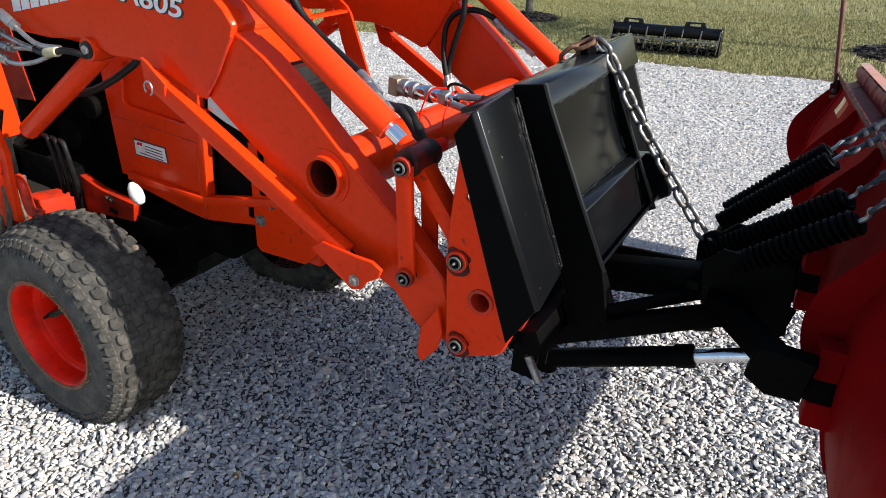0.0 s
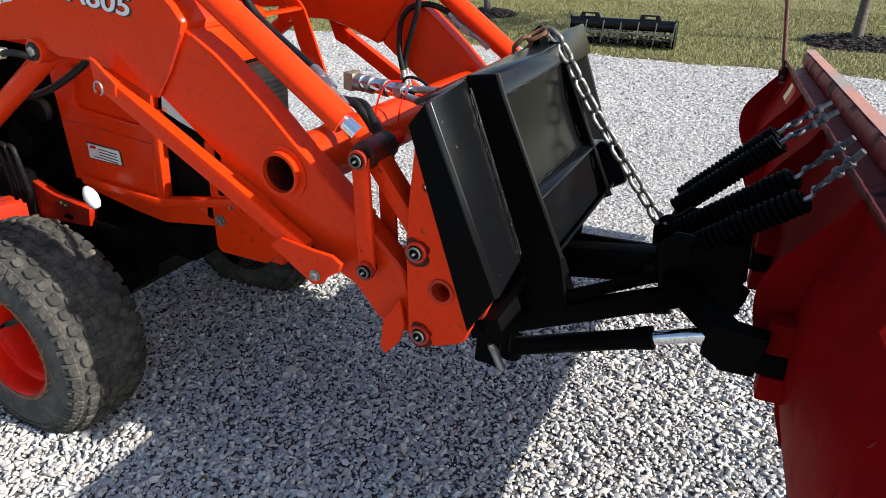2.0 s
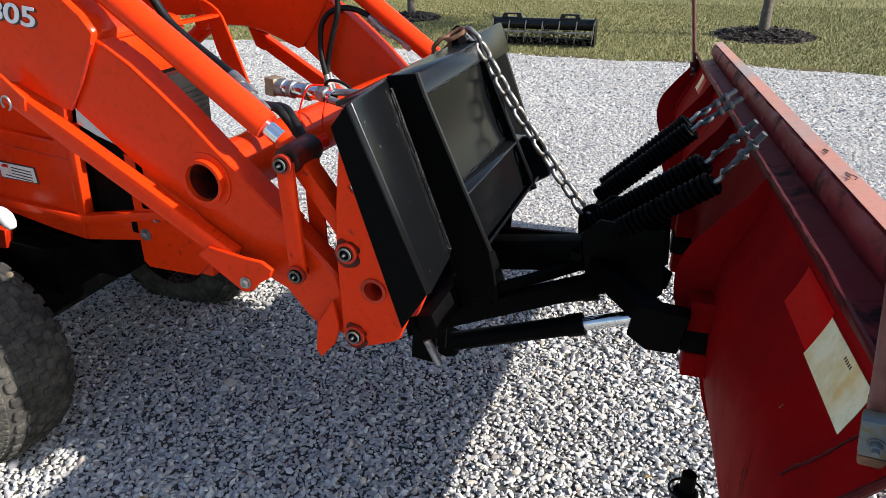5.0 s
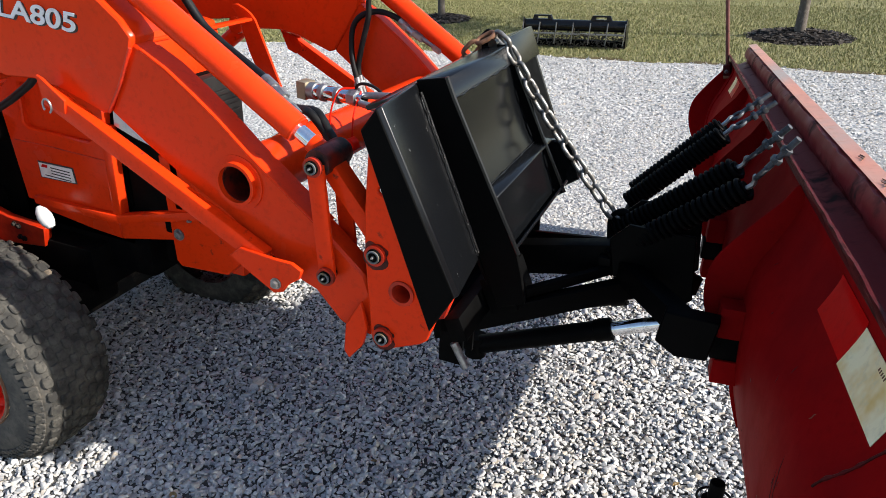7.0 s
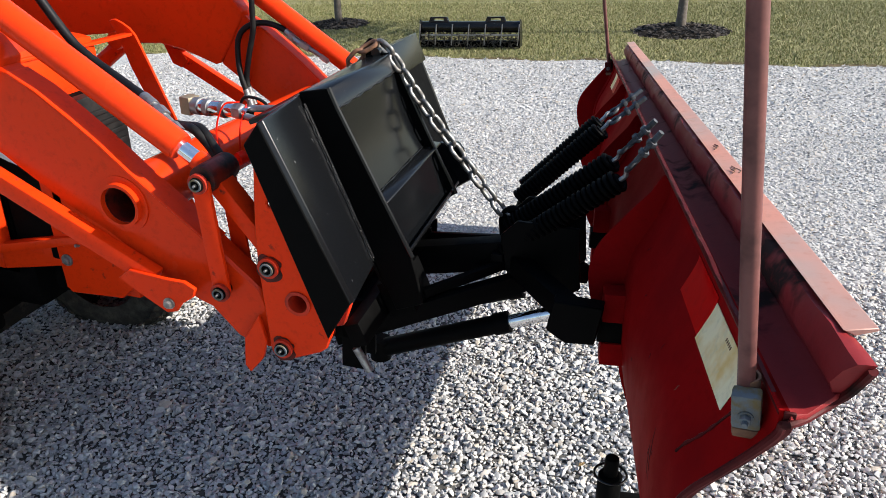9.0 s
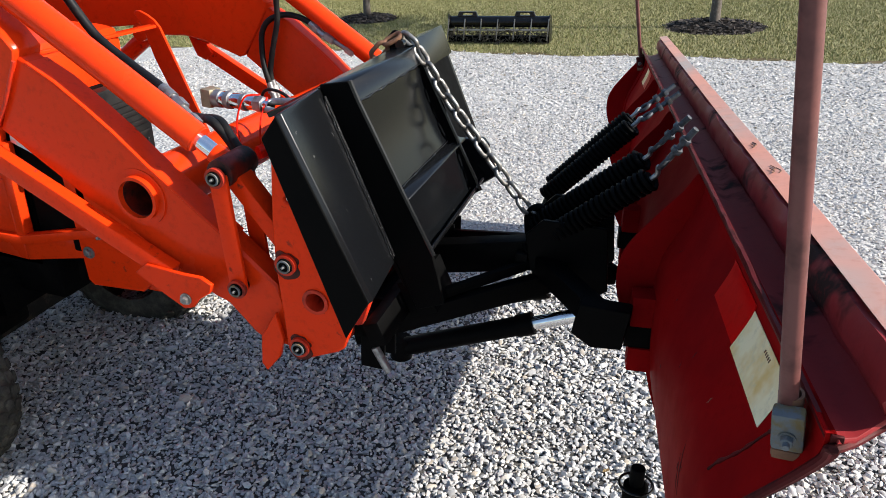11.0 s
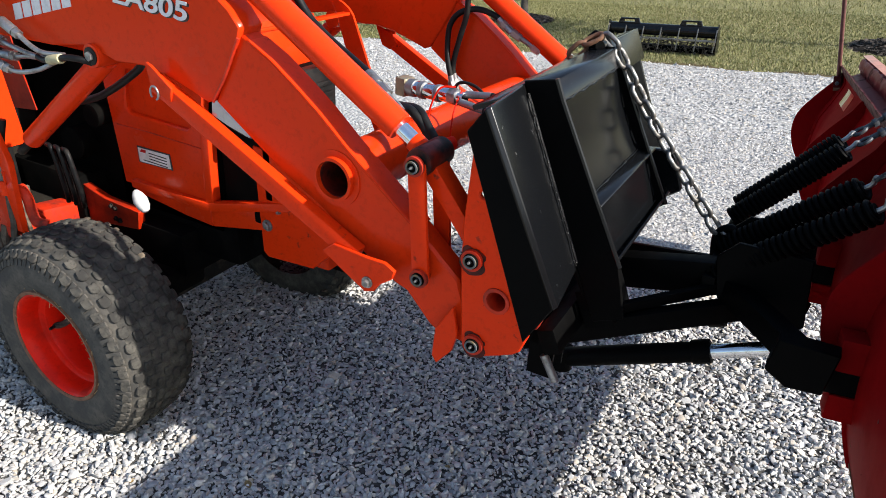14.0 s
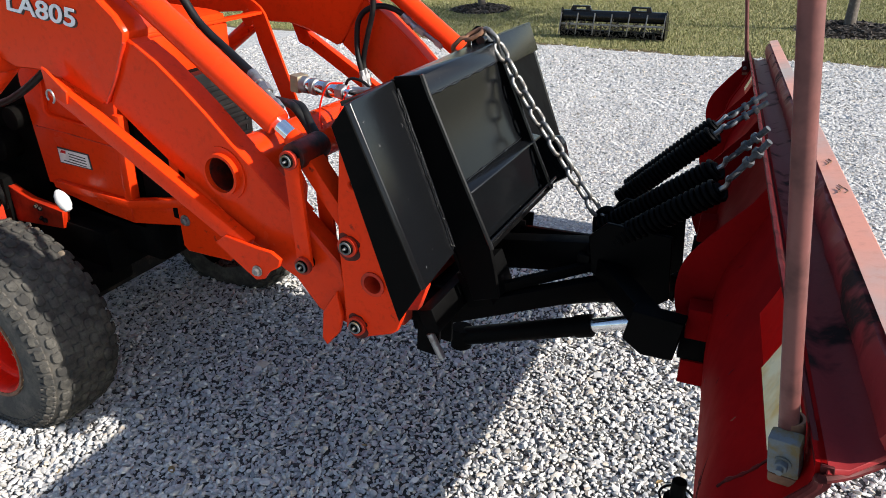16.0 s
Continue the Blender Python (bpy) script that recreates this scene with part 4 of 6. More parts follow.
part("top_band", on_plate(box((0.0005, 0.64, -0.088), (0.016, W1 - 0.056, 0.0), 0.004)), BLACK, mount, "black steel band along the top")
far_wing = [(0.0, W1 - 0.0555), (0.0, W1 - 0.0435), (-0.033, W1 + 0.018), (-0.040, W1 + 0.015), (-0.010, W1 - 0.0475), (-0.010, W1 - 0.0555)]
near_wing = [(0.0, 0.1895), (0.023, -0.008), (0.015, -0.0170), (0.009, -0.0150), (0.013, -0.003), (-0.010, 0.1895)]
# Same enamel as the flange; the darker paint holds its dark reflection.
part("edge_strip", on_plate(plate([(0.0150, -0.006), (0.0285, -0.410), (-0.060, -0.478), (-0.036, -0.036)], -0.0180, -0.0128, r=0.002)), BLACK_MATT, mount, "black turned edge, its dark reflection put into the paint")
for bend, foot, splay in ((near_wing, (-0.415, -0.410, -0.412), 0.013), (far_wing, (-0.44, -0.44, -0.453), 0.0)):
    bm = bmesh.new()
    turn = [0, 1, 2, 2, 1, 0]
    top = [bm.verts.new((n, y, (-0.0005, -0.004, -0.006)[turn[k]])) for k, (n, y) in enumerate(bend)]
    low = [bm.verts.new((n + splay * (turn[k] > 0), y, foot[turn[k]])) for k, (n, y) in enumerate(bend)]
    bm.faces.new(top)
    bm.faces.new(list(reversed(low)))
    for k in range(6):
        bm.faces.new((top[k], top[(k + 1) % 6], low[(k + 1) % 6], low[k]))
    part("side_flange", on_plate(bevelled(bm, 0.005, 4, 15)), BLACK, mount, "bent black steel edge")
# torn weld left along the inner edge of the near flange
part("weld_bead", on_plate(sweep([(0.002, 0.188 + 0.004 * noise.noise((z * 60, 0.4, 1.7)), z) for z in np.linspace(-0.03, -0.405, 90)], 0.003, 6, radii=[0.0012 + 0.0035 * abs(noise.noise((k * 0.37, 2.2, 0.9))) for k in range(90)])), WELD, mount, "ragged black weld with bare chips")
bm = box((-0.055, W0 + 0.06, -0.012), (-0.0005, W1 - 0.06, -0.0005), 0.003)
part("top_hook", on_plate(bm), BLACK, mount)
B0, B1 = 0.195, 0.60  # the raised box that the chain crosses
U = [(0.0005, 0.006), (0.067, -0.008), (0.067, -0.053), (0.080, -0.269), (0.091, -0.425)]
# Uprights in the darker black: their dark reflection is put into the paint.
for y, low in ((B0, [(0.085, -0.47), (0.070, -0.545), (0.0005, -0.545)]), (B1, [(0.07, -0.43), (0.0005, -0.44)])):
    up = part("upright", on_plate(plate(U + low, y, y + 0.012, r=0.0015)), BLACK_MATT, mount)
    part("weld_bead", on_plate(sweep([(0.004, y - 0.002 + 0.001 * math.sin(70 * z), z) for z in np.linspace(-0.02, -0.40, 70)], 0.0035, 6)), WELD, up, "rough black weld")
    part("weld_bead", on_plate(sweep([(0.076 - 0.074 * (z + 0.269) + 0.001 * math.sin(80 * z), y + 0.0125, z) for z in np.linspace(-0.30, -0.42, 30)], 0.004, 6)), WELD, up)
    part("ridge_edge", on_plate(sweep([(n + 0.0006, y + 0.006, z) for n, z in U[1:]], 0.0062, 8)), BLACK, up, "bright worn black edge")
bow = [(0.060 - 0.008 * math.sin(math.pi * k / 10), -0.052 - 0.216 * k / 10) for k in range(11)]
part("inner_panel", on_plate(plate(bow + [(n - 0.006, z) for n, z in bow[::-1]], B0 + 0.0125, B1 - 0.0005, r=0)), BLACK_GLOSS, mount, "glossy black hollowed panel under the chain")
part("top_panel", on_plate(plate([(0.0005, 0.004), (0.065, -0.010), (0.066, -0.055), (0.060, -0.056), (0.058, -0.018), (0.0005, -0.006)], B0 + 0.0125, B1 - 0.0005, r=0.0015)), BLACK, mount)
part("weld_bead", on_plate(sweep([(0.064 + 0.001 * math.sin(40 * y), y, -0.056 + 0.0015 * math.sin(90 * y)) for y in np.linspace(B0 + 0.013, B1 - 0.01, 60)], 0.0030, 6)), WELD, mount)
part("shelf_weld", on_plate(sweep([(0.062 + 0.001 * math.sin(60 * y), y, -0.266) for y in np.linspace(B0 + 0.013, B1 - 0.01, 60)], 0.0035, 6, radii=[0.001 + 0.004 * max(0.0, noise.noise((k * 0.23, 5.1, 0.2))) for k in range(60)])), WELD, mount)
part("shelf", on_plate(plate([(0.054, -0.268), (0.086, -0.284), (0.086, -0.291), (0.054, -0.276)], B0 + 0.0125, 0.655)), BLACK, mount)
part("lower_panel", on_plate(plate([(0.070, -0.288), (0.076, -0.288), (0.072, -0.430), (0.066, -0.430)], B0 + 0.0125, B1 - 0.0005)), BLACK_GLOSS, mount)
part("foot_panel", on_plate(plate([(0.03, -0.445), (0.092, -0.405), (0.094, -0.412), (0.035, -0.452)], B0 + 0.0125, 0.66)), BLACK, mount)
part("side_hook", on_plate(plate([(0.02, -0.30), (0.098, -0.322), (0.104, -0.345), (0.096, -0.44), (0.03, -0.455), (0.0, -0.40)], 0.750, 0.775, r=0.004)), BLACK, mount)
# Added low bar: fills the dark under the plate and stops sun leaking.
part("low_fill_bar", on_plate(box((-0.075, 0.075, -0.56), (-0.035, 0.50, -0.50), 0.004)), BLACK_MATT, mount)
part("chain_hook", plate([(-0.030, 1.216), (-0.040, 1.265), (-0.022, 1.283), (0.016, 1.270), (0.060, 1.180), (0.050, 1.170), (0.005, 1.242), (-0.012, 1.252), (-0.016, 1.220)], 0.622, 0.636, r=0.003), BLACK_MATT, mount)
# Kept short to fill the dark behind the upright's foot and block sun.
part("lower_beam", on_plate(box((-0.03, 0.21, -0.57), (0.04, 0.34, -0.475), 0.004)), BLACK_MATT, mount)

# ---- snow plow ----
plow = thing("snow_plow", "faded red steel snow plow blade raised off the gravel", "snow plow")
plow.matrix_world = pose(0.7245, 0.6221, 1.0373, -3.99, 2.34, 6.05) @ pose(0, 0, -1.15)
L0, L1 = -1.150, 1.70
prof = [(0.020, 1.122), (0.024, 1.10), (0.022, 1.075), (-0.004, 1.01), (-0.036, 0.94), (-0.048, 0.87), (-0.049, 0.79), (-0.042, 0.71), (-0.024, 0.62), (-0.001, 0.55), (0.006, 0.535)]


def skin(pr, y0, y1, t):
    """A curved plate swept along y: pr its rear face, t its thickness towards +x."""
    bm = bmesh.new()
    rows = []
    for u, z in pr:
        rows.append([bm.verts.new((u, y0, z)), bm.verts.new((u, y1, z)), bm.verts.new((u + t, y1, z)), bm.verts.new((u + t, y0, z))])
    for A, B in zip(rows, rows[1:]):
        for k in range(4):
            bm.faces.new((A[k], A[(k + 1) % 4], B[(k + 1) % 4], B[k]))
    bm.faces.new(rows[0])
    bm.faces.new(list(reversed(rows[-1])))
    return bm


def trimmed(bm, reach=0.14):
    """Cuts the near end of a blade part back towards its foot."""
    for v in bm.verts:
        if v.co.y < L0 + reach:
            v.co.y += min(0.17, 0.46 * max(0.0, 1.12 - v.co.z))
    return bm


smooth_prof = [(p.x, p.z) for p in spline([(u, 0, z) for u, z in prof], 4)]
part("moldboard", trimmed(skin(smooth_prof, L0, L1, 0.006)), PLOW_RED, plow, "dark red curved blade back", angle=60)


def rib(y, t, deep):
    inner = [(u - deep * (0.10 + 0.90 * math.sin(math.pi * min(1, max(0.0, 1.125 - z) / 0.42)) ** 0.75), z) for u, z in smooth_prof]
    return plate(inner + [(u + 0.002, z) for u, z in smooth_prof[::-1]], y, y + t, r=0.001)


for y in (-0.29, 0.36, 0.95, 1.685):
    part("rib", rib(y, 0.010, 0.085), PLOW_RED, plow)
part("end_strip", trimmed(skin([(u - 0.004, z) for u, z in smooth_prof], L0, L0 + 0.072, 0.010)), PLOW_RED, plow, angle=60)
part("end_strip", skin([(u - 0.004, z) for u, z in smooth_prof], L1 - 0.085, L1, 0.010), PLOW_RED, plow, angle=60)
seam = []
for i, (u, z) in enumerate(p for p in smooth_prof if 0.93 < p[1] < 1.10):
    seam.append((u - 0.0045, L0 + 0.072 + min(0.17, 0.46 * max(0.0, 1.12 - z)) + 0.004 * noise.noise((z * 60, 1.3, 2.0)), z))
seam = spline(seam, 4)
part("seam_chip", sweep(seam, 0.002, 6, radii=[0.0019 + 0.0036 * max(0.0, noise.noise((p.z * 130, 4.2, 0.3))) for p in seam]), PLOW_CHIPPED, plow, "black chipped seam")
part("end_flange", trimmed(plate(smooth_prof + [(u + 0.012, z) for u, z in smooth_prof[::-1]], L0 - 0.004, L0 - 0.0002, r=0.001)), PLOW_CHIPPED, plow)
# End plate edge: the dark band is its shade, put into the paint.
edge = [(u, L0 - 0.004 + min(0.17, 0.46 * max(0.0, 1.12 - z)), z) for u, z in smooth_prof[::-1] if z < 1.105]
edge = spline(edge[::3] + [(0.026, L0 - 0.004, 1.108), (0.050, -1.134, 1.105), (0.080, -1.114, 1.114), (0.090, -1.124, 1.135), (0.090, -1.156, 1.180)], 4)
part("end_bead", sweep(edge, 0.005, 8), PLOW_CHIPPED, plow, "edge of the blade's end plate, its shade painted dark")


def worn_bar(pr, y0, y1, n, amp, seed):
    """A bar of constant profile in x and z swept along y, its corners eaten away unevenly."""
    bm = bmesh.new()
    rows = []
    for i in range(n + 1):
        y = y0 + (y1 - y0) * i / n
        rows.append([bm.verts.new((u + amp * noise.noise((u * 90 + seed, y * 14, k)), y, z + amp * noise.noise((k, y * 22, seed + 3.3)))) for k, (u, z) in enumerate(pr)])
    m = len(pr)
    for A, C in zip(rows, rows[1:]):
        for k in range(m):
            bm.faces.new((A[k], A[(k + 1) % m], C[(k + 1) % m], C[k]))
    bm.faces.new(rows[0])
    bm.faces.new(list(reversed(rows[-1])))
    return bm


def folded_lip():
    """The folded upper edge, flaking along its crest and dying away towards the end of the blade."""
    bm = bmesh.new()
    rows = []
    for i in range(181):
        y = L0 + 0.004 + (L1 - L0 - 0.004) * i / 180
        f = min(1.0, 0.06 + (y - L0) / 0.42)
        f = f * f * (3 - 2 * f)
        w = 0.0035 * noise.noise((3.1, y * 24, 0.7)) * f
        z = 1.120 + 0.036 * f
        rows.append([bm.verts.new(q) for q in ((0.017, y, 1.114), (0.017 - 0.020 * f, y, z - 0.004), (0.018 - 0.020 * f, y, z + w), (0.023 - 0.020 * f, y, z + w), (0.026 - 0.018 * f, y, z - 0.006), (0.026, y, 1.114))])
    for A, C in zip(rows, rows[1:]):
        for k in range(6):
            bm.faces.new((A[k], A[(k + 1) % 6], C[(k + 1) % 6], C[k]))
    bm.faces.new(rows[0])
    bm.faces.new(list(reversed(rows[-1])))
    return bm


part("top_lip", folded_lip(), PLOW_CHIPPED, plow, "flaking folded top edge")
channel = plate([(0.0265, 1.1195), (0.048, 1.114), (0.084, 1.130), (0.084, 1.122), (0.048, 1.107), (0.0265, 1.1125)], L0 - 0.004, L1, r=0.001)
for v in channel.verts:
    if v.co.y < L0 + 0.05:
        v.co.y += 0.63 * max(0.0, v.co.x - 0.0265)
part("top_channel", channel, PLOW_DULL, plow)
rail_bar = worn_bar([(0.079, 1.124), (0.076, 1.136), (0.066, 1.150), (0.066, 1.172), (0.074, 1.188), (0.084, 1.190), (0.092, 1.185), (0.088, 1.126)], -1.112, L1 - 0.005, 190, 0.005, 5)
for v in rail_bar.verts:
    if v.co.y < -1.05:
        v.co.y -= 0.7 * max(0.0, v.co.z - 1.122) * (-1.05 - v.co.y) / 0.062
part("top_rail", rail_bar, PLOW_DULL, plow, "chipped dark red welded rail")
part("deflector", plate([(0.078, 1.194), (0.112, 1.200), (0.113, 1.196), (0.092, 1.1885)], -1.100, L1 + 0.06, r=0.001), PLOW_FADED, plow, "sun-bleached salmon top edge")
for y, dx in ((-0.33, 0.012), (-0.345, 0.006), (-0.50, 0.010), (-0.515, 0.016), (-0.52, 0.004)):
    part("scratch", sweep(spline([(0.084 + dx, y, 1.1985), (0.090 + dx, y + 0.012, 1.199), (0.086 + dx, y + 0.03, 1.1985)], 5), 0.0009, 5), RUST, plow, "rusty scratch")
part("front_face", trimmed(skin([(u + 0.0065, z) for u, z in smooth_prof if z < 1.095], L0 + 0.01, L1, 0.003)), PLOW_FADED, plow)
part("cutting_edge", trimmed(plate([(-0.004, 0.548), (0.016, 0.556), (0.030, 0.512), (0.016, 0.512)], L0, L1)), RUST, plow, "rusty steel cutting edge")
# pole and clamp at each end
for y in (-1.087, L1 - 0.02):
    s = 1 if y < 0 else 0.85
    near = y < 0
    ax = Vector((-0.183, -0.16, 1.0)).normalized()
    fy = Vector((0.30, 0.95, 0.0))
    fy = (fy - ax * fy.dot(ax)).normalized()
    seat = Matrix.Translation((0.001, y, 1.119)) @ Matrix((fy.cross(ax), fy, ax)).transposed().to_4x4()
    def held(bm):
        bm.transform(seat)
        return bm
    cl = part("pole_clamp", held(box((-0.0155, -0.031, -0.050), (0.0155, -0.011, -0.002), 0.004)), GALV if near else PLOW_CHIPPED, plow, "weathered galvanised pole clamp" if near else "")
    part("clamp_foot", held(box((-0.0150, -0.0305, -0.064), (0.0150, -0.012, -0.0505), 0.004)), RUST, cl, "rusted lower end")
    part("clamp_saddle", held(pipe_wall((0, 0, -0.03), (0, 0, 0.004), 0.0125 * s, 0.0098 * s)), RUST, cl)
    part("clamp_bolt", held(joined(rod((0.0, -0.031, -0.030), (0.0, -0.033, -0.030), 0.0085, n=18), rod((0.0, -0.033, -0.030), (0.0, -0.040, -0.030), 0.0066, n=6, bevel=0.001), rod((0.0, -0.040, -0.030), (0.0, -0.046, -0.030), 0.0036, n=12))), GALV, cl)
    part("marker_pole", rod((0.001, y, 1.10), (0.001 - 0.183 * 0.70, y - 0.16 * 0.70, 1.80), 0.0096 * s, 0.0096 * s, n=24, bevel=0.003), POLE, plow, "faded pink plastic marker pole")
# red pivot blocks on the blade back
for y in (-0.335, 0.24):
    part("pivot_block", box((-0.095, y - 0.03, 0.795), (-0.042, y + 0.03, 0.865), 0.004), PLOW_RED, plow)
    part("pivot_block", box((-0.092, y - 0.03, 0.685), (-0.036, y + 0.03, 0.742), 0.004), PLOW_RED, plow)
    part("pivot_ear", box((-0.102, y - 0.026, 0.7425), (-0.038, y + 0.026, 0.7945), 0.003), BLACK_MATT, plow)
# skid shoe behind the cutting edge
shoe = part("skid_shoe", joined(rod((-0.050, -0.485, 0.34), (-0.050, -0.485, 0.475), 0.027, n=24, bevel=0.004), rod((-0.050, -0.485, 0.475), (-0.050, -0.485, 0.522), 0.016, n=20, bevel=0.005)), BLACK_MATT, plow, "black steel skid shoe post")
part("lock_ring", sweep([(-0.050 + 0.036 * math.cos(q), -0.485 + 0.036 * math.sin(q), 0.477) for q in np.linspace(0, 2 * math.pi, 28, endpoint=False)], 0.003, 8, True), BLACK, shoe)
part("shoe_bracket", box((-0.048, -0.500, 0.40), (0.03, -0.470, 0.42), 0.004), BLACK_MATT, plow)
part("shoe_plate", moved(lathe([(0.0, 0.0), (0.055, 0.004), (0.06, 0.012), (0.02, 0.022), (0.0, 0.022)], 28, "z"), -0.050, -0.485, 0.325), RUST, shoe)


def on_skin(y0, y1, z0, z1, lift):
    """A thin tape lying on the curved blade back."""
    rows = [(u, z) for u, z in smooth_prof if z0 <= z <= z1]

    def at(z):
        for (ua, za), (ub, zb) in zip(smooth_prof, smooth_prof[1:]):
            if zb <= z <= za:
                return ua + (ub - ua) * (z - za) / (zb - za)
        return smooth_prof[0][0]
    zs = [z1, *[z for _, z in rows], z0]
    return skin([(at(z) - lift, z) for z in zs], y0, y1, 0.0008)


part("red_tape", on_skin(-0.822, -0.660, 1.026, 1.092, 0.0015), REFLECT_RED, plow, "worn red reflective tape")
white = part("white_tape", on_skin(-1.010, -0.8225, 1.022, 1.083, 0.0015), REFLECT_WHITE, plow, "yellowed white reflective tape")
for k in range(5):
    part("tape_print", on_skin(-0.940 + 0.006 * k, -0.9375 + 0.006 * k, 1.070, 1.0745, 0.0022), RUST, white)
part("white_tape", on_skin(1.38, 1.47, 1.03, 1.09, 0.0015), REFLECT_WHITE, plow, "yellowed white reflective tape")
part("red_tape", on_skin(1.28, 1.3795, 1.03, 1.09, 0.0015), REFLECT_RED, plow, "worn red reflective tape")


def skin_at(z):
    """The blade back's depth at height z."""
    return float(np.interp(z, [q for _, q in smooth_prof[::-1]], [u for u, _ in smooth_prof[::-1]]))


def scuff(y0, z0, y1, z1, r, seed):
    """A thin uneven scrape lying on the blade back."""
    n = 14
    pts = [Vector((skin_at(z0 + (z1 - z0) * k / n) + 0.0002, y0 + (y1 - y0) * k / n + 0.003 * noise.noise((k * 0.4, seed, 1.1)), z0 + (z1 - z0) * k / n)) for k in range(n + 1)]
    return sweep(pts, r, 6, radii=[0.0004 + r * math.sin(math.pi * k / n) * (0.6 + 0.5 * noise.noise((k * 0.7, seed, 3.0))) for k in range(n + 1)])


part("scrape", scuff(-0.872, 0.892, -0.886, 0.800, 0.0022, 1.0), PLOW_CHIPPED, plow, "dark scrape in the red paint")
part("scrape", scuff(-0.862, 0.862, -0.872, 0.790, 0.0012, 2.0), PLOW_CHIPPED, plow, "dark scrape in the red paint")
part("drain_hole", rod((skin_at(0.823) - 0.0006, -0.563, 0.823), (skin_at(0.823) + 0.002, -0.563, 0.823), 0.004, n=12), PLOW_CHIPPED, plow, "small dark hole")
rng_s = random.Random(31)
for k in range(16):
    y, z = rng_s.uniform(-1.0, -0.36), rng_s.uniform(0.62, 1.0)
    part("paint_chip", scuff(y, z, y + rng_s.uniform(-0.014, 0.014), z - rng_s.uniform(0.003, 0.016), rng_s.uniform(0.0008, 0.0015), k), PLOW_CHIPPED if k % 3 else RUST, plow, "small chip in the red paint")


# ---- push frame of the plow ----
frame_a = thing("push_frame", "black steel push frame with trip springs and angle cylinders", "plow frame", rig=HUNG)
mast = [(0.40, 0.88), (0.44, 0.925), (0.592, 0.925), (0.612, 0.765), (0.585, 0.74), (0.53, 0.755), (0.42, 0.785)]
part("pivot_mast", joined(plate(mast, 0.42, 0.432, r=0.002), plate(mast, 0.60, 0.612, r=0.002), box((0.40, 0.4325, 0.80), (0.575, 0.5995, 0.815), 0.002)), BLACK_MATT, frame_a)
part("lift_beam", bar((0.13, 0.46, 0.757), (0.42, 0.47, 0.815), 0.05, 0.082, r=0.004), BLACK_MATT, frame_a)
for y0, y1 in ((0.20, 0.45), (0.76, 0.58)):
    part("frame_arm", bar((0.04, y0, 0.650), (0.50, y1, 0.768), 0.032, 0.052, r=0.004), BLACK_MATT, frame_a)
    part("frame_brace", bar((0.10, y0 + (0.02 if y0 < 0.5 else -0.02), 0.702), (0.44, y1, 0.806), 0.018, 0.026, r=0.003), BLACK_MATT, frame_a)
    part("foot_bracket", joined(box((0.075, y0 - 0.04, 0.59), (0.135, y0 - 0.028, 0.74), 0.003), box((0.075, y0 + 0.03, 0.59), (0.135, y0 + 0.042, 0.74), 0.003)), BLACK_MATT, frame_a)
    part("mount_pin", rod((0.115, y0 - 0.047, 0.655), (0.150, y0 - 0.047, 0.595), 0.010), STEEL, frame_a, "loose steel mount pin")
    y2 = y0 + (0.02 if y0 < 0.5 else -0.02)
    zs = (0.800, 0.805) if y0 < 0.5 else (0.72, 0.66)
    part("swing_arm", bar((0.44, y1, zs[0]), (0.61, y2, zs[1]), 0.05, 0.055, r=0.004), BLACK_MATT, frame_a)
    dz, reach = (0.0, 0.675) if y0 < 0.5 else (-0.14, 0.606)
    part("swing_bracket", plate([(0.555, 0.765 + dz), (0.600, 0.738 + dz), (reach - 0.01, 0.745 + dz), (reach, 0.84 + dz), (0.565, 0.84 + dz)], y2 - 0.022, y2 + 0.022, r=0.003), BLACK_MATT, frame_a)
part("cross_beam", bar((0.07, 0.16, 0.70), (0.07, 0.80, 0.70), 0.06, 0.06, r=0.004), BLACK_MATT, frame_a)


def angle_cylinder(a, b, name):
    a, b = Vector(a), Vector(b)
    d = (b - a).normalized()
    k = a + d * (b - a).length * 0.74
    c = part(name, rod(a, k, 0.026, n=28, bevel=0.003), BLACK_MATT, frame_a, "black hydraulic angle cylinder")
    part("gland", rod(k - d * 0.04, k + d * 0.004, 0.030, n=28, bevel=0.002), BLACK_MATT, c)
    part("piston_rod", rod(k, b, 0.0185, n=24), CHROME, c, "bright chrome piston rod")
    part("cylinder_eye", rod(a + Vector((0, 0, 0.03)), a - Vector((0, 0, 0.03)), 0.03), BLACK_MATT, c)
    return c


angle_cylinder((0.085, 0.412, 0.488), (0.56, 0.445, 0.676), "angle_cylinder")
angle_cylinder((0.085, 0.66, 0.475), (0.56, 0.66, 0.665), "angle_cylinder")


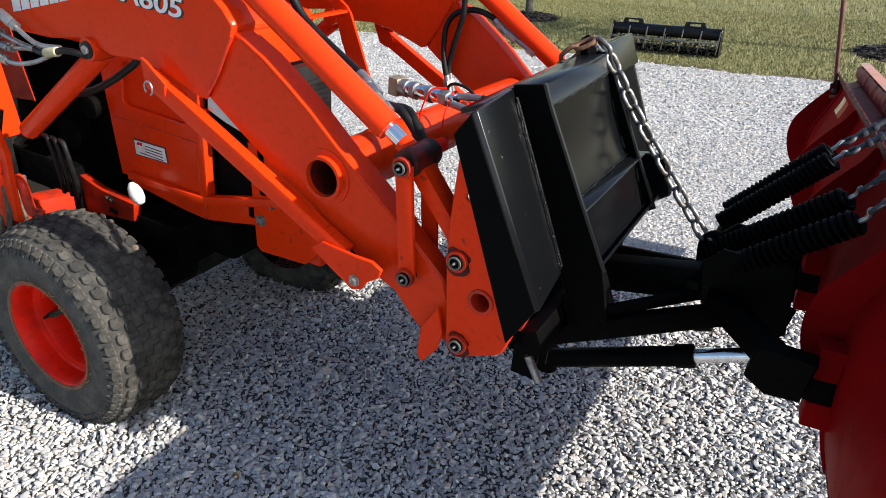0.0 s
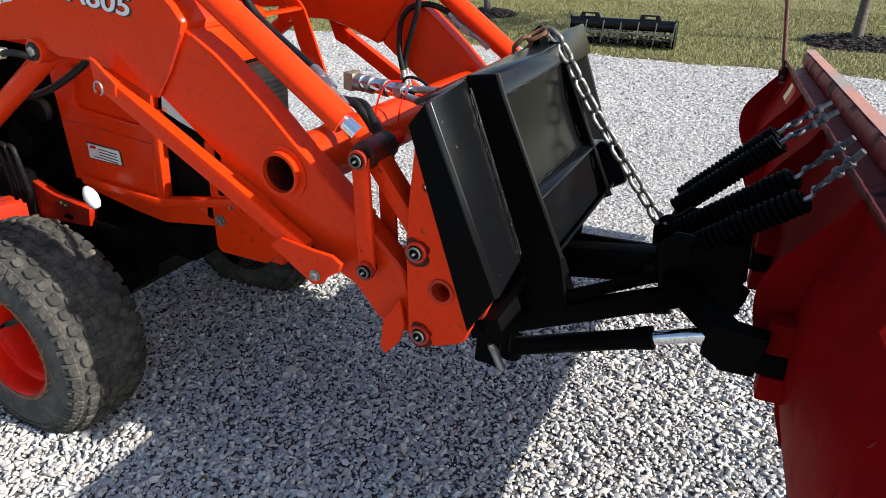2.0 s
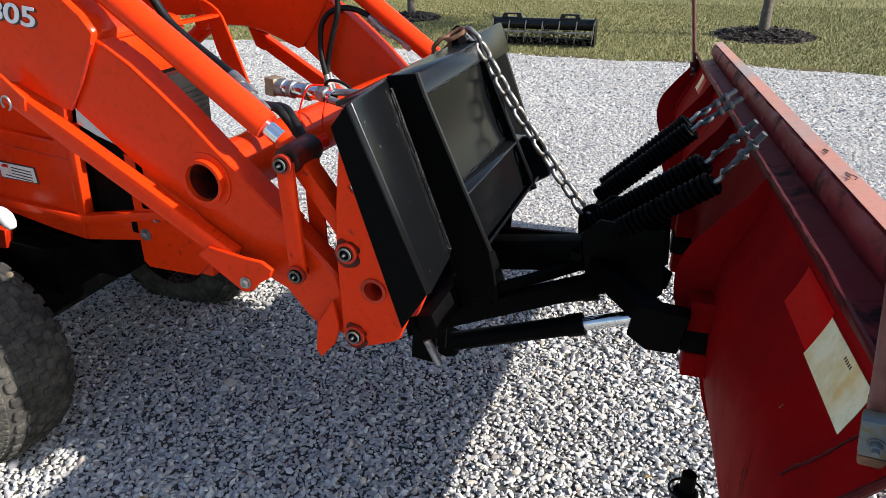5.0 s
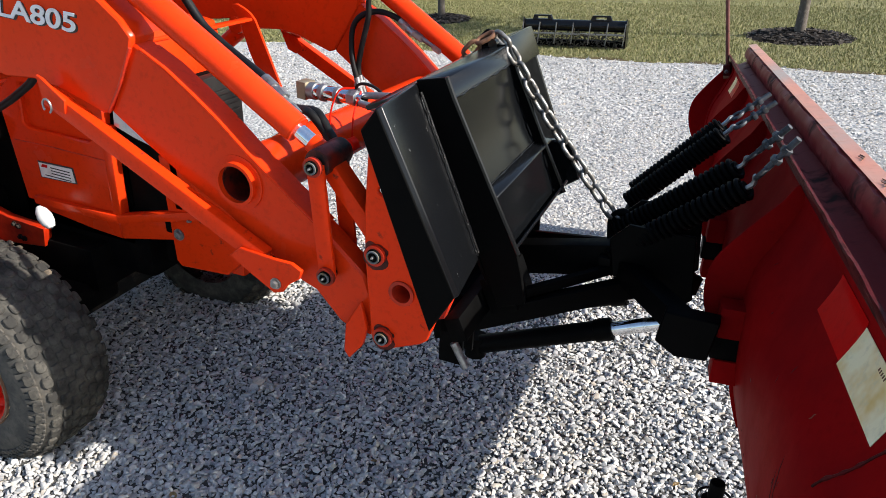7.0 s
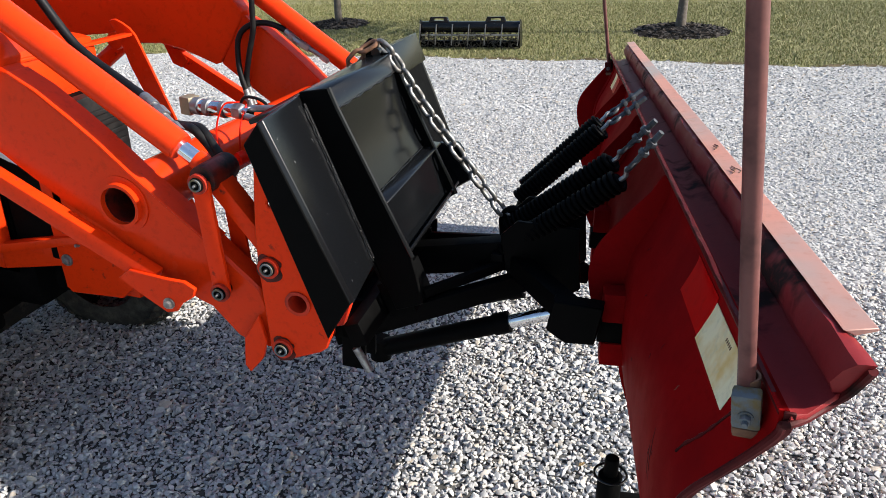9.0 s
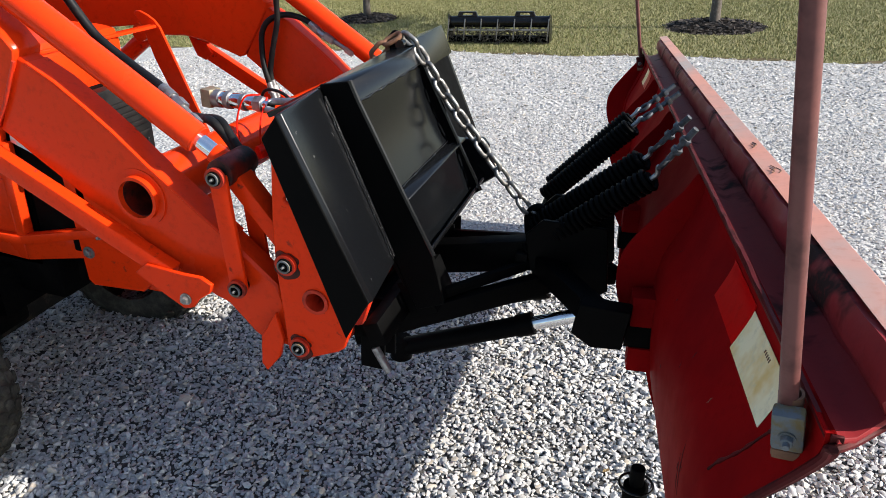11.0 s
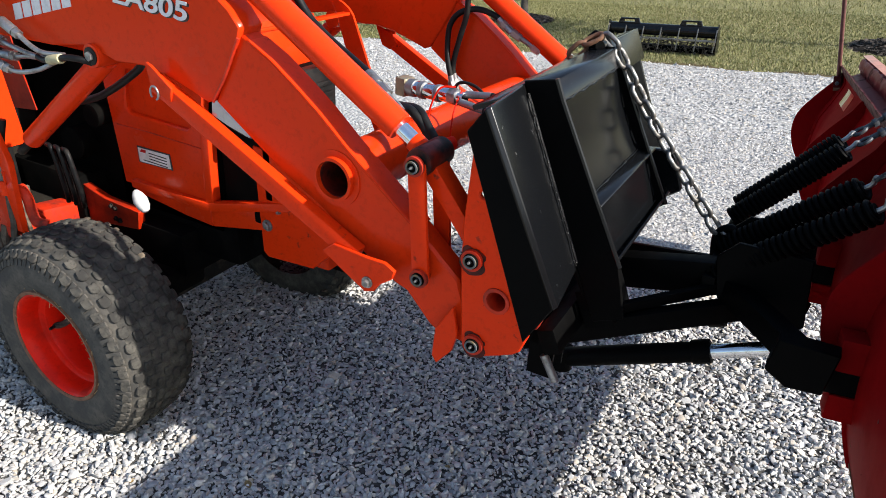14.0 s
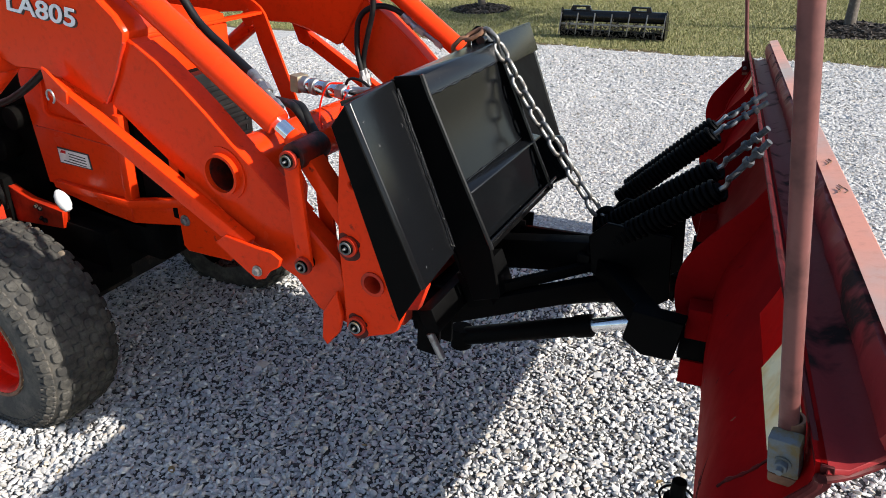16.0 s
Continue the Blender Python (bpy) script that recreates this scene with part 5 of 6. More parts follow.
def spring(a, b, hook):
    """A black coil spring from a to b, with an eye bolt on to the hook point at the blade."""
    a, b, h = Vector(a), Vector(b), Vector(hook)
    d = (b - a)
    q = d.to_track_quat("Z", "Y").to_matrix()
    turns, r = 24, 0.024
    pts = [a + d * t + q @ Vector((r * math.cos(2 * math.pi * turns * t), r * math.sin(2 * math.pi * turns * t), 0)) for t in np.linspace(0, 1, turns * 12)]
    s = part("trip_spring", sweep(pts, 0.0056, 8), BLACK_MATT, frame_a, "black coil trip spring")
    part("spring_core", rod(a, b, 0.017, n=12), BLACK_MATT, s)
    part("spring_hook", sweep(spline([b - d.normalized() * 0.02, b + d.normalized() * 0.015, b + (h - b) * 0.25 + Vector((0, 0, 0.008)), b + (h - b) * 0.33], 6), 0.006, 8), STEEL, s)
    u = (h - b).normalized()
    e = b + (h - b) * 0.30
    side = u.cross(Vector((0, 0, 1))).normalized()
    eye = part("eye_bolt", joined(sweep([e + u * 0.016 * (1 - math.cos(t)) + side * 0.013 * math.sin(t) for t in np.linspace(0, 2 * math.pi, 20, endpoint=False)], 0.005, 8, True), rod(e + u * 0.03, h + u * 0.050, 0.0068, n=12)), ZINC, s, "dull galvanised threaded eye bolt")
    for k in (-0.012, 0.016):
        part("hex_nut", rod(h + u * (k - 0.006), h + u * (k + 0.006), 0.0125, n=6, bevel=0.001), ZINC, eye)
    return s


spring((0.385, 0.93, 0.835), (0.590, 0.945, 1.065), (0.660, 0.974, 1.128))
spring((0.385, 0.82, 0.835), (0.600, 0.825, 1.070), (0.672, 0.844, 1.134))
spring((0.395, 0.59, 0.835), (0.645, 0.545, 1.068), (0.701, 0.525, 1.146))
spring((0.405, 0.46, 0.825), (0.668, 0.405, 1.068), (0.716, 0.385, 1.153))
part("spring_anchor", bar((0.395, 0.42, 0.805), (0.395, 0.95, 0.805), 0.03, 0.045), BLACK_MATT, frame_a)
part("lift_hook", sweep(spline([(0.38, 0.60, 0.80), (0.375, 0.60, 0.86), (0.40, 0.60, 0.885), (0.43, 0.60, 0.87)], 6), 0.011, 10), BLACK_MATT, frame_a)

# ---- chain from the mount to the lift hook ----
chain = thing("lift_chain", "worn steel chain from the mount to the push frame", "chain", rig=HUNG)
way = spline([(-0.085, 0.58, 1.195), (-0.055, 0.585, 1.245), (-0.020, 0.59, 1.282), (0.013, 0.60, 1.292), (0.052, 0.60, 1.262), (0.146, 0.60, 1.136), (0.242, 0.60, 1.022), (0.358, 0.60, 0.888), (0.395, 0.60, 0.848)], 40)


def link_mesh(length=0.062, width=0.040, r=0.0062):
    pts = []
    rad, st = width / 2 - r, (length - width) / 2
    for c, a0 in ((st, -math.pi / 2), (-st, math.pi / 2)):
        for k in range(9):
            a = a0 + math.pi * k / 8
            pts.append((c + rad * math.cos(a), rad * math.sin(a), 0))
    bm = sweep(pts, r, 8, True)
    me = bpy.data.meshes.new("chain_link")
    bmesh.ops.recalc_face_normals(bm, faces=bm.faces)
    bm.to_mesh(me)
    bm.free()
    me.shade_smooth()
    return me


link = link_mesh()
link.materials.append(CHAIN)
rusty = link.copy()
rusty.materials.clear()
rusty.materials.append(RUST)
pitch, run, k = 0.0470, 0.0, 0
prev = way[0]
for p in way[1:]:
    run += (p - prev).length
    if run >= pitch * (k + 0.5):
        t = (p - prev).normalized()
        ob = new("chain_link", rusty if k < 3 else link)
        s = t.cross(Vector((0, 1, 0))).normalized()
        n = Vector((0, 1, 0)) if k % 2 else s
        n = (n * math.cos(0.5) + t.cross(n) * math.sin(0.5)).normalized()
        b = n.cross(t)
        ob.matrix_world = Matrix.Translation(p) @ Matrix((t, b, n)).transposed().to_4x4()
        ob.parent = chain
        k += 1
    prev = p
part("chain_clevis", joined(bar((0.02, 0.60, 1.26), (0.055, 0.60, 1.185), 0.010, 0.028, up=(0, 1, 0)), rod((0.01, 0.58, 1.275), (0.01, 0.62, 1.275), 0.012)), BLACK, chain)

# ---- hydraulic lines on the loader ----


def hose(name, pts, r, label, ends=True, mat=None):
    t = thing(name, label, "hose", rig=RIG)
    path = spline(pts, 8)
    part("hose_body", sweep(path, r, 10), mat or HOSE, t)
    if ends:
        for a, b in ((path[0], path[2]), (path[-1], path[-3])):
            d = (b - a).normalized()
            f = part("fitting", joined(rod(a - d * 0.03, a + d * 0.03, r * 1.15, n=14), rod(a - d * 0.005, a + d * 0.012, r * 1.6, n=6)), STEEL, t, "plated steel hose fitting")
    return t


hose("cylinder_hose", [(-0.70, 0.185, 1.50), (-0.63, 0.187, 1.39), (-0.574, 0.187, 1.312), (-0.53, 0.183, 1.278), (-0.486, 0.179, 1.253), (-0.42, 0.155, 1.232), (-0.345, 0.125, 1.210)], 0.0105, "black rubber hose along the near bucket cylinder", False)
line_n = thing("steel_line", "bright plated steel hydraulic line beside the cylinder", "hydraulic line", rig=RIG)
part("line_body", sweep(spline([(-0.372, 0.138, 1.218), (-0.33, 0.118, 1.204), (-0.285, 0.098, 1.182), (-0.250, 0.085, 1.160)], 8), 0.009, 10), STEEL, line_n)
for a, b, r in (((-0.362, 0.133, 1.214), (-0.325, 0.116, 1.201), 0.0130), ((-0.315, 0.112, 1.197), (-0.292, 0.101, 1.186), 0.015), ((-0.270, 0.092, 1.172), (-0.250, 0.085, 1.160), 0.014)):
    part("line_nut", rod(a, b, r, n=6 if r > 0.0138 else 16, bevel=0.001), STEEL, line_n)
hose("loop_hose", [(-0.546, 0.955, 1.36), (-0.549, 0.955, 1.274), (-0.552, 0.955, 1.215), (-0.579, 0.955, 1.117), (-0.592, 0.955, 1.046), (-0.580, 0.955, 0.995)], 0.0095, "black rubber hose falling to the cross tube")
hose("loop_hose", [(-0.583, 0.940, 0.99), (-0.607, 0.945, 1.064), (-0.617, 0.955, 1.122), (-0.612, 0.96, 1.180), (-0.582, 0.965, 1.219), (-0.524, 0.975, 1.236), (-0.461, 0.98, 1.222), (-0.425, 0.98, 1.196)], 0.0095, "looped black rubber hose to the far cylinder")
line_f = thing("steel_line", "plated steel fitting line running into the far cylinder", "hydraulic line", rig=RIG)
part("line_body", sweep(spline([(-0.438, 0.98, 1.203), (-0.389, 0.98, 1.176), (-0.339, 0.98, 1.152), (-0.298, 0.982, 1.130)], 8), 0.009, 10), STEEL, line_f)
part("line_nut", rod((-0.395, 0.98, 1.180), (-0.365, 0.98, 1.165), 0.015, n=6), STEEL, line_f)
part("line_nut", rod((-0.325, 0.98, 1.145), (-0.300, 0.982, 1.131), 0.014, n=6), STEEL, line_f)
# quick coupler lying over the cross tube
coupler = thing("hydraulic_coupler", "bright plated hydraulic quick coupler over the cross tube", "coupler", rig=RIG)
a, b = Vector((-0.415, 0.375, 1.128)), Vector((-0.160, 0.325, 1.140))
d = b - a
part("coupler_block", bar(a - d * 0.08 + Vector((0, 0, 0.002)), a + d * 0.045, 0.040, 0.046, r=0.004), BRASS, coupler, "tan coupler block")
for k, (t0, t1, r) in enumerate(((0.05, 0.14, 0.026), (0.14, 0.20, 0.023), (0.20, 0.26, 0.026), (0.26, 0.40, 0.022), (0.40, 0.45, 0.025), (0.45, 0.56, 0.020), (0.56, 0.66, 0.024), (0.66, 0.74, 0.017))):
    part("coupler_sleeve", rod(a + d * t0, a + d * t1, 0.86 * r, n=28 if k != 6 else 6, bevel=0.002), CHROME if k % 2 else STEEL, coupler)
for o in (-0.013, 0.013):
    part("coupler_nipple", rod(a + d * 0.72 + Vector((0, o, 0.5 * o)), b + Vector((0, 1.4 * o, o)), 0.009, n=12), STEEL, coupler)
    part("coupler_hose", sweep(spline([b + Vector((0, 1.4 * o, o)), b + Vector((0.03, 1.4 * o, o - 0.004)), b + Vector((0.06, 1.2 * o, o - 0.02)), b + Vector((0.07, o, o - 0.06))], 5), 0.009, 10), HOSE, coupler)
part("dust_cap_strap", sweep(spline([a + d * 0.62 + Vector((0, 0, 0.024)), a + d * 0.5 + Vector((0, -0.03, 0.02)), a + d * 0.42 + Vector((0, -0.045, -0.04)), a + d * 0.46 + Vector((0, -0.05, -0.09))], 6), 0.0022, 6), RIM, coupler, "red rubber cap strap")
part("dust_cap_strap", sweep(spline([a + d * 0.70 + Vector((0, 0, 0.02)), a + d * 0.69 + Vector((0, -0.035, -0.03)), a + d * 0.70 + Vector((0, -0.05, -0.095))], 6), 0.0022, 6), RIM, coupler, "red rubber cap strap")
part("dust_cap", rod(a + d * 0.70 + Vector((0.0, -0.062, -0.10)), a + d * 0.70 + Vector((0.01, -0.045, -0.097)), 0.017, n=20, bevel=0.003), RIM, coupler, "red rubber dust cap")
for k in range(2):
    hose("short_hose", [(-0.40 + 0.02 * k, 0.23, 1.125), (-0.33 + 0.015 * k, 0.20, 1.135), (-0.265 + 0.012 * k, 0.155 + 0.012 * k, 1.145), (-0.222 + 0.014 * k, 0.14, 1.118), (-0.190 + 0.014 * k, 0.13, 1.085)], 0.010, "black rubber hose bent down to the linkage", False)
hose("thin_wire", [(-0.31, 0.42, 1.10), (-0.287, 0.41, 1.147), (-0.25, 0.40, 1.157), (-0.211, 0.39, 1.147), (-0.18, 0.37, 1.12)], 0.004, "thin dark blue cable over the tube", False)
hose("hydraulic_hose", [(-1.36, 0.10, 0.985), (-1.323, 0.10, 0.994), (-1.252, 0.10, 1.020), (-1.182, 0.10, 1.055), (-1.118, 0.10, 1.093), (-1.068, 0.10, 1.127), (-1.04, 0.095, 1.16)], 0.0105, "black hose under the lift arm", False)
# hydraulic lines under the gooseneck
for k, pts in enumerate(([(-1.78, -0.04, 1.24), (-1.66, -0.04, 1.225), (-1.50, -0.04, 1.19), (-1.40, -0.04, 1.165), (-1.30, -0.035, 1.148), (-1.21, -0.03, 1.150)],
                         [(-1.70, -0.05, 1.20), (-1.60, -0.05, 1.165), (-1.48, -0.05, 1.12), (-1.38, -0.05, 1.098), (-1.29, -0.045, 1.112), (-1.22, -0.03, 1.142)],
                         [(-1.62, -0.045, 1.29), (-1.46, -0.045, 1.245), (-1.36, -0.045, 1.21), (-1.27, -0.04, 1.165), (-1.18, -0.03, 1.165)],
                         [(-1.66, -0.03, 1.185), (-1.52, -0.03, 1.15), (-1.42, -0.03, 1.13), (-1.33, -0.03, 1.14), (-1.24, -0.03, 1.145)])):
    h = thing("hydraulic_line", "black hose with bright plated steel end under the lift arm", "hydraulic line", rig=RIG)
    path = spline(pts, 8)
    m = len(path) // 2
    part("hose_body", sweep(path[: m + 1], 0.0105, 10), HOSE, h)
    part("steel_tube", sweep(path[m:], 0.0065, 10), STEEL, h, "bright plated steel tube")
    d = (path[m + 2] - path[m]).normalized()
    part("crimp_fitting", rod(path[m] - d * 0.035, path[m] + d * 0.015, 0.0135, n=14, bevel=0.002), STEEL, h)
    part("hex_nut", rod(path[m] + d * 0.017, path[m] + d * 0.032, 0.013, n=6), STEEL, h)
hose("lift_hose", [(-1.285, -0.035, 1.146), (-1.25, -0.038, 1.143), (-1.20, -0.04, 1.152), (-1.16, -0.04, 1.163), (-1.12, -0.03, 1.163), (-1.095, -0.005, 1.150)], 0.0085, "black hose to the lift cylinder", False)
sleeve = thing("hose_sleeve", "cream plastic sleeve on a hydraulic hose", "hose sleeve", rig=RIG)
part("sleeve_body", rod((-1.232, -0.039, 1.146), (-1.178, -0.041, 1.158), 0.0125, n=16, bevel=0.002), CREAM, sleeve)
# bent wire loop and hanging coupler hoses behind the post
loop = thing("wire_loop", "bent bright steel rod loop beside the post", "wire loop", rig=RIG)
part("wire", sweep(spline([(-1.98, -0.06, 0.985), (-1.854, -0.06, 1.014), (-1.768, -0.06, 1.030), (-1.64, -0.06, 1.062), (-1.597, -0.06, 1.072), (-1.54, -0.06, 1.055), (-1.493, -0.06, 1.031), (-1.50, -0.06, 1.016), (-1.523, -0.06, 1.010), (-1.60, -0.06, 0.993), (-1.666, -0.06, 0.979), (-1.72, -0.06, 0.985), (-1.764, -0.06, 1.010), (-1.859, -0.06, 1.003)], 6), 0.0055, 10), STEEL, loop)
for k, (pts, r, cap, cz) in enumerate((
        ([(-1.72, -0.05, 1.06), (-1.735, -0.06, 1.003), (-1.741, -0.06, 0.959), (-1.756, -0.06, 0.859), (-1.769, -0.06, 0.747)], 0.026, ORANGE, 0.655),
        ([(-1.79, -0.03, 1.04), (-1.789, -0.05, 0.942), (-1.828, -0.05, 0.826), (-1.860, -0.05, 0.755)], 0.020, YELLOW, 0.660),
        ([(-1.66, -0.01, 0.98), (-1.675, -0.04, 0.875), (-1.690, -0.05, 0.80)], 0.014, BLUE, 0.700),
        ([(-1.83, 0.0, 1.02), (-1.84, 0.0, 0.90), (-1.86, 0.0, 0.80)], 0.018, YELLOW, 0.700),
        ([(-1.72, 0.01, 1.00), (-1.715, 0.0, 0.88), (-1.73, 0.0, 0.76)], 0.014, WHITE, 0.640),
        ([(-1.90, 0.02, 1.00), (-1.91, 0.02, 0.88), (-1.92, 0.02, 0.76)], 0.018, ORANGE, 0.640),
        ([(-1.96, 0.0, 1.00), (-1.97, 0.0, 0.86), (-1.97, 0.0, 0.74)], 0.020, BLUE, 0.62),
        ([(-1.63, 0.02, 0.90), (-1.64, 0.0, 0.82), (-1.645, -0.01, 0.78)], 0.012, ORANGE, 0.700))):
    x, y, z0 = pts[-1]
    h = thing("remote_hose", "muddy black hose with plated coupler and coloured cap", "hose", group="hanging coupler hoses", rig=RIG)
    part("hose_body", sweep(spline(pts, 8), r, 12), MUD if r > 0.015 else HOSE, h, "mud-caked hose")
    part("coupler_body", joined(rod((x, y, z0 + 0.005), (x, y, cz), 0.015, n=20, bevel=0.002), rod((x, y, z0 - 0.02), (x, y, z0 - 0.035), 0.019, n=20), rod((x, y, cz + 0.03), (x, y, cz + 0.012), 0.018, n=6)), GALV, h, "dull plated coupler")
    part("cap", joined(rod((x, y, cz + 0.004), (x, y - 0.004, cz - 0.038), 0.019, n=20, bevel=0.004), pipe_wall((x, y, cz + 0.012), (x, y, cz + 0.004), 0.024, 0.016)), cap, h, "coloured plastic dust cap")
    part("cap_strap", sweep(spline([(x + 0.018, y - 0.008, cz), (x + 0.035, y - 0.02, cz + 0.02), (x + 0.028, y - 0.012, cz + 0.05)], 5), 0.003, 6), cap, h)
    part("lower_hose", sweep(spline([(x, y, cz - 0.03), (x + 0.01, y - 0.01, cz - 0.12), (x + 0.05 * math.sin(k), y - 0.02, cz - 0.24), (x + 0.10 + 0.03 * k, y, 0.30 - 0.03 * (k % 3)), (x + 0.22 + 0.02 * k, y + 0.05, 0.24 + 0.02 * (k % 3))], 6), 0.011, 8), MUD, h)
tie = thing("white_knob", "white plastic ball knob on a cord among the hoses", "knob", rig=RIG)
part("ball", moved(lathe([(0.0, -0.022), (0.014, -0.018), (0.021, 0.0), (0.014, 0.018), (0.0, 0.022)], 20), -1.671, -0.075, 0.66), WHITE, tie)
part("cord", sweep([(-1.675, -0.078, 0.672), (-1.72, -0.09, 0.71), (-1.775, -0.09, 0.735)], 0.0032, 8), WHITE, tie)
for k in range(3):
    x = -1.60 + 0.04 * k
    hose("small_hose", [(x, 0.12, 0.80), (x + 0.035, 0.11, 0.80), (x + 0.05, 0.11, 0.75), (x + 0.05, 0.12, 0.66), (x + 0.02, 0.14, 0.60)], 0.008, "dark small hose by the engine", False)
part("fender_bracket", joined(sweep(spline([(-1.66, 0.02, 0.655), (-1.625, 0.02, 0.668), (-1.600, 0.02, 0.650), (-1.592, 0.02, 0.600), (-1.575, 0.02, 0.570), (-1.52, 0.03, 0.572)], 6), 0.017, 10), rod((-1.645, 0.0, 0.658), (-1.645, 0.045, 0.658), 0.022, n=16, bevel=0.003)), ORANGE_DIRTY, tractor, "curved orange lug above the tyre")
# control valve, and an added dark block backing the hoses and stopping sun
part("valve_body", joined(box((-2.15, -0.07, 1.12), (-1.77, -0.008, 1.50), 0.01), box((-1.79, -0.06, 1.15), (-1.725, -0.01, 1.42), 0.012), rod((-1.80, -0.10, 1.20), (-1.80, -0.06, 1.20), 0.02, n=16), rod((-1.92, -0.10, 1.18), (-1.92, -0.06, 1.18), 0.022, n=16)), PLASTIC, loader, "dark hydraulic control valve")
part("dark_backing", joined(box((-2.60, 0.16, 0.34), (-2.08, 0.48, 1.00), 0.03), box((-2.60, 0.12, 0.30), (-1.90, 0.46, 0.42), 0.02), box((-2.32, 0.105, 0.14), (-1.84, 0.30, 0.50), 0.03)), BACKING_DARK, tractor, "dark block added behind the post as background and sun stop")
# tangle of mud-caked cords below the couplers
rng_t = random.Random(77)
tangle = []
for k in range(46):
    x, y, z = rng_t.uniform(-2.25, -1.70), rng_t.uniform(-0.05, 0.09), rng_t.uniform(0.42, 0.72)
    pts = [(x, y, z)]
    dx = rng_t.uniform(-0.05, 0.05)
    drop = 0.10 if k % 3 else 0.05
    for q in range(5):
        dx += rng_t.uniform(-0.035, 0.045)
        x, y, z = x + dx, min(0.11, max(-0.07, y + rng_t.uniform(-0.03, 0.03))), max(0.16, z - rng_t.uniform(0.2, 1.2) * drop)
        if x > -1.70:
            x = -1.70 - rng_t.uniform(0, 0.03)
        pts.append((x, y, z))
    path = spline(pts, 5)
    r = rng_t.uniform(0.005, 0.016)
    tangle.append(sweep(path, r, 7, radii=[r * (1 + 0.35 * noise.noise((p.x * 45, p.z * 45, k))) for p in path]))
tang = thing("muddy_tangle", "tangle of mud-caked cords and stalks behind the tyre", "debris", kind="stuff", rig=RIG)
part("stalks", joined(*tangle), MUD_TAN, tang)

# ---- lettering on the gooseneck ----


def lettering(text, size, m, mat, parent, name, bold=0.0010):
    cu = bpy.data.curves.new(name, "FONT")
    cu.body, cu.size, cu.extrude, cu.offset, cu.shear = text, size, 0.0008, bold, 0.12
    tmp = bpy.data.objects.new("tmp", cu)
    scene.collection.objects.link(tmp)
    me = bpy.data.meshes.new_from_object(tmp.evaluated_get(bpy.context.evaluated_depsgraph_get()))
    bpy.data.objects.remove(tmp)
    me.materials.clear()
    me.materials.append(mat)
    ob = new(name, me)
    ob.matrix_world = m
    ob.parent = parent
    return ob


goose = [o for o in loader.children if o.name.startswith("upper_arm")][0]
lettering("LA805", 0.060, pose(-0.990, -0.0046, 1.309, 90, 4.0, 0) @ Matrix.Diagonal((1.55, 1, 1, 1)), INK, goose, "lettering_shadow", 0.0010)
lettering("LA805", 0.060, pose(-0.9935, -0.0072, 1.312, 90, 4.0, 0) @ Matrix.Diagonal((1.55, 1, 1, 1)), SILVER, goose, "model_lettering")
for k in range(6):
    u = -1.395 + 0.042 * k
    z = 1.222 + 0.0105 * k
    part("maker_mark", plate([(u, z), (u + 0.034, z + 0.008), (u + 0.036, z + 0.048), (u + 0.002, z + 0.040)], -0.0062, -0.0042, r=0), SILVER, goose, "silver block of the maker's mark")

# ---- landscape rake on the lawn ----
rake = thing("landscape_rake", "black steel rake attachment with tines lying on the lawn", "rake", (-1.41, 7.62, -0.03), 1)
rake.scale = (0.89, 0.89, 0.89)
part("drum", rod((-0.70, 0, 0.29), (0.70, 0, 0.29), 0.075, n=28, bevel=0.004), BLACK, rake)
part("end_plate", plate([(-0.10, 0.02), (0.12, 0.02), (0.10, 0.34), (-0.06, 0.40), (-0.10, 0.30)], -0.712, -0.70, plane="yz"), BLACK, rake)
part("end_plate", plate([(-0.10, 0.02), (0.12, 0.02), (0.10, 0.34), (-0.06, 0.40), (-0.10, 0.30)], 0.70, 0.712, plane="yz"), BLACK, rake)
for x in (-0.48, 0.33):
    h = part("mount_handle", plate([(x - 0.12, 0.35), (x - 0.09, 0.425), (x + 0.15, 0.425), (x + 0.18, 0.35)], -0.02, 0.02, [[(x - 0.04, 0.375), (x + 0.10, 0.375), (x + 0.10, 0.405), (x - 0.04, 0.405)]]), BLACK, rake)
for k in range(7):
    x = -0.70 + 1.4 * k / 6
    part("strap", bar((x, -0.09, 0.34), (x - 0.02, -0.13, 0.06), 0.012, 0.03, up=(0, 1, 0)), CHAIN, rake, "worn bright steel strap")
part("lower_bar", bar((-0.70, -0.08, 0.19), (0.70, -0.08, 0.19), 0.02, 0.025), STEEL, rake)
part("rear_bar", bar((-0.70, 0.02, 0.06), (0.70, 0.02, 0.06), 0.10, 0.08), BLACK_MATT, rake)
rng = np.random.default_rng(5)
bm = bmesh.new()
for _ in range(760):
    x, y, z = rng.uniform(-0.69, 0.69), rng.uniform(-0.12, 0.10), rng.uniform(0.02, 0.21)
    d = Vector(rng.normal(size=3)) * 0.03
    q = rod((x, y, z), (x + d.x, y + d.y, z + d.z), rng.uniform(0.004, 0.012), 0.003, n=5)
    me = bpy.data.meshes.new("tmp")
    q.to_mesh(me)
    q.free()
    bm.from_mesh(me)
    bpy.data.meshes.remove(me)
tagged(part("tine_clutter", bm, TINE, rake, "tines clogged with soil and roots"), kind="stuff")

# ---- young trees in mulch rings ----


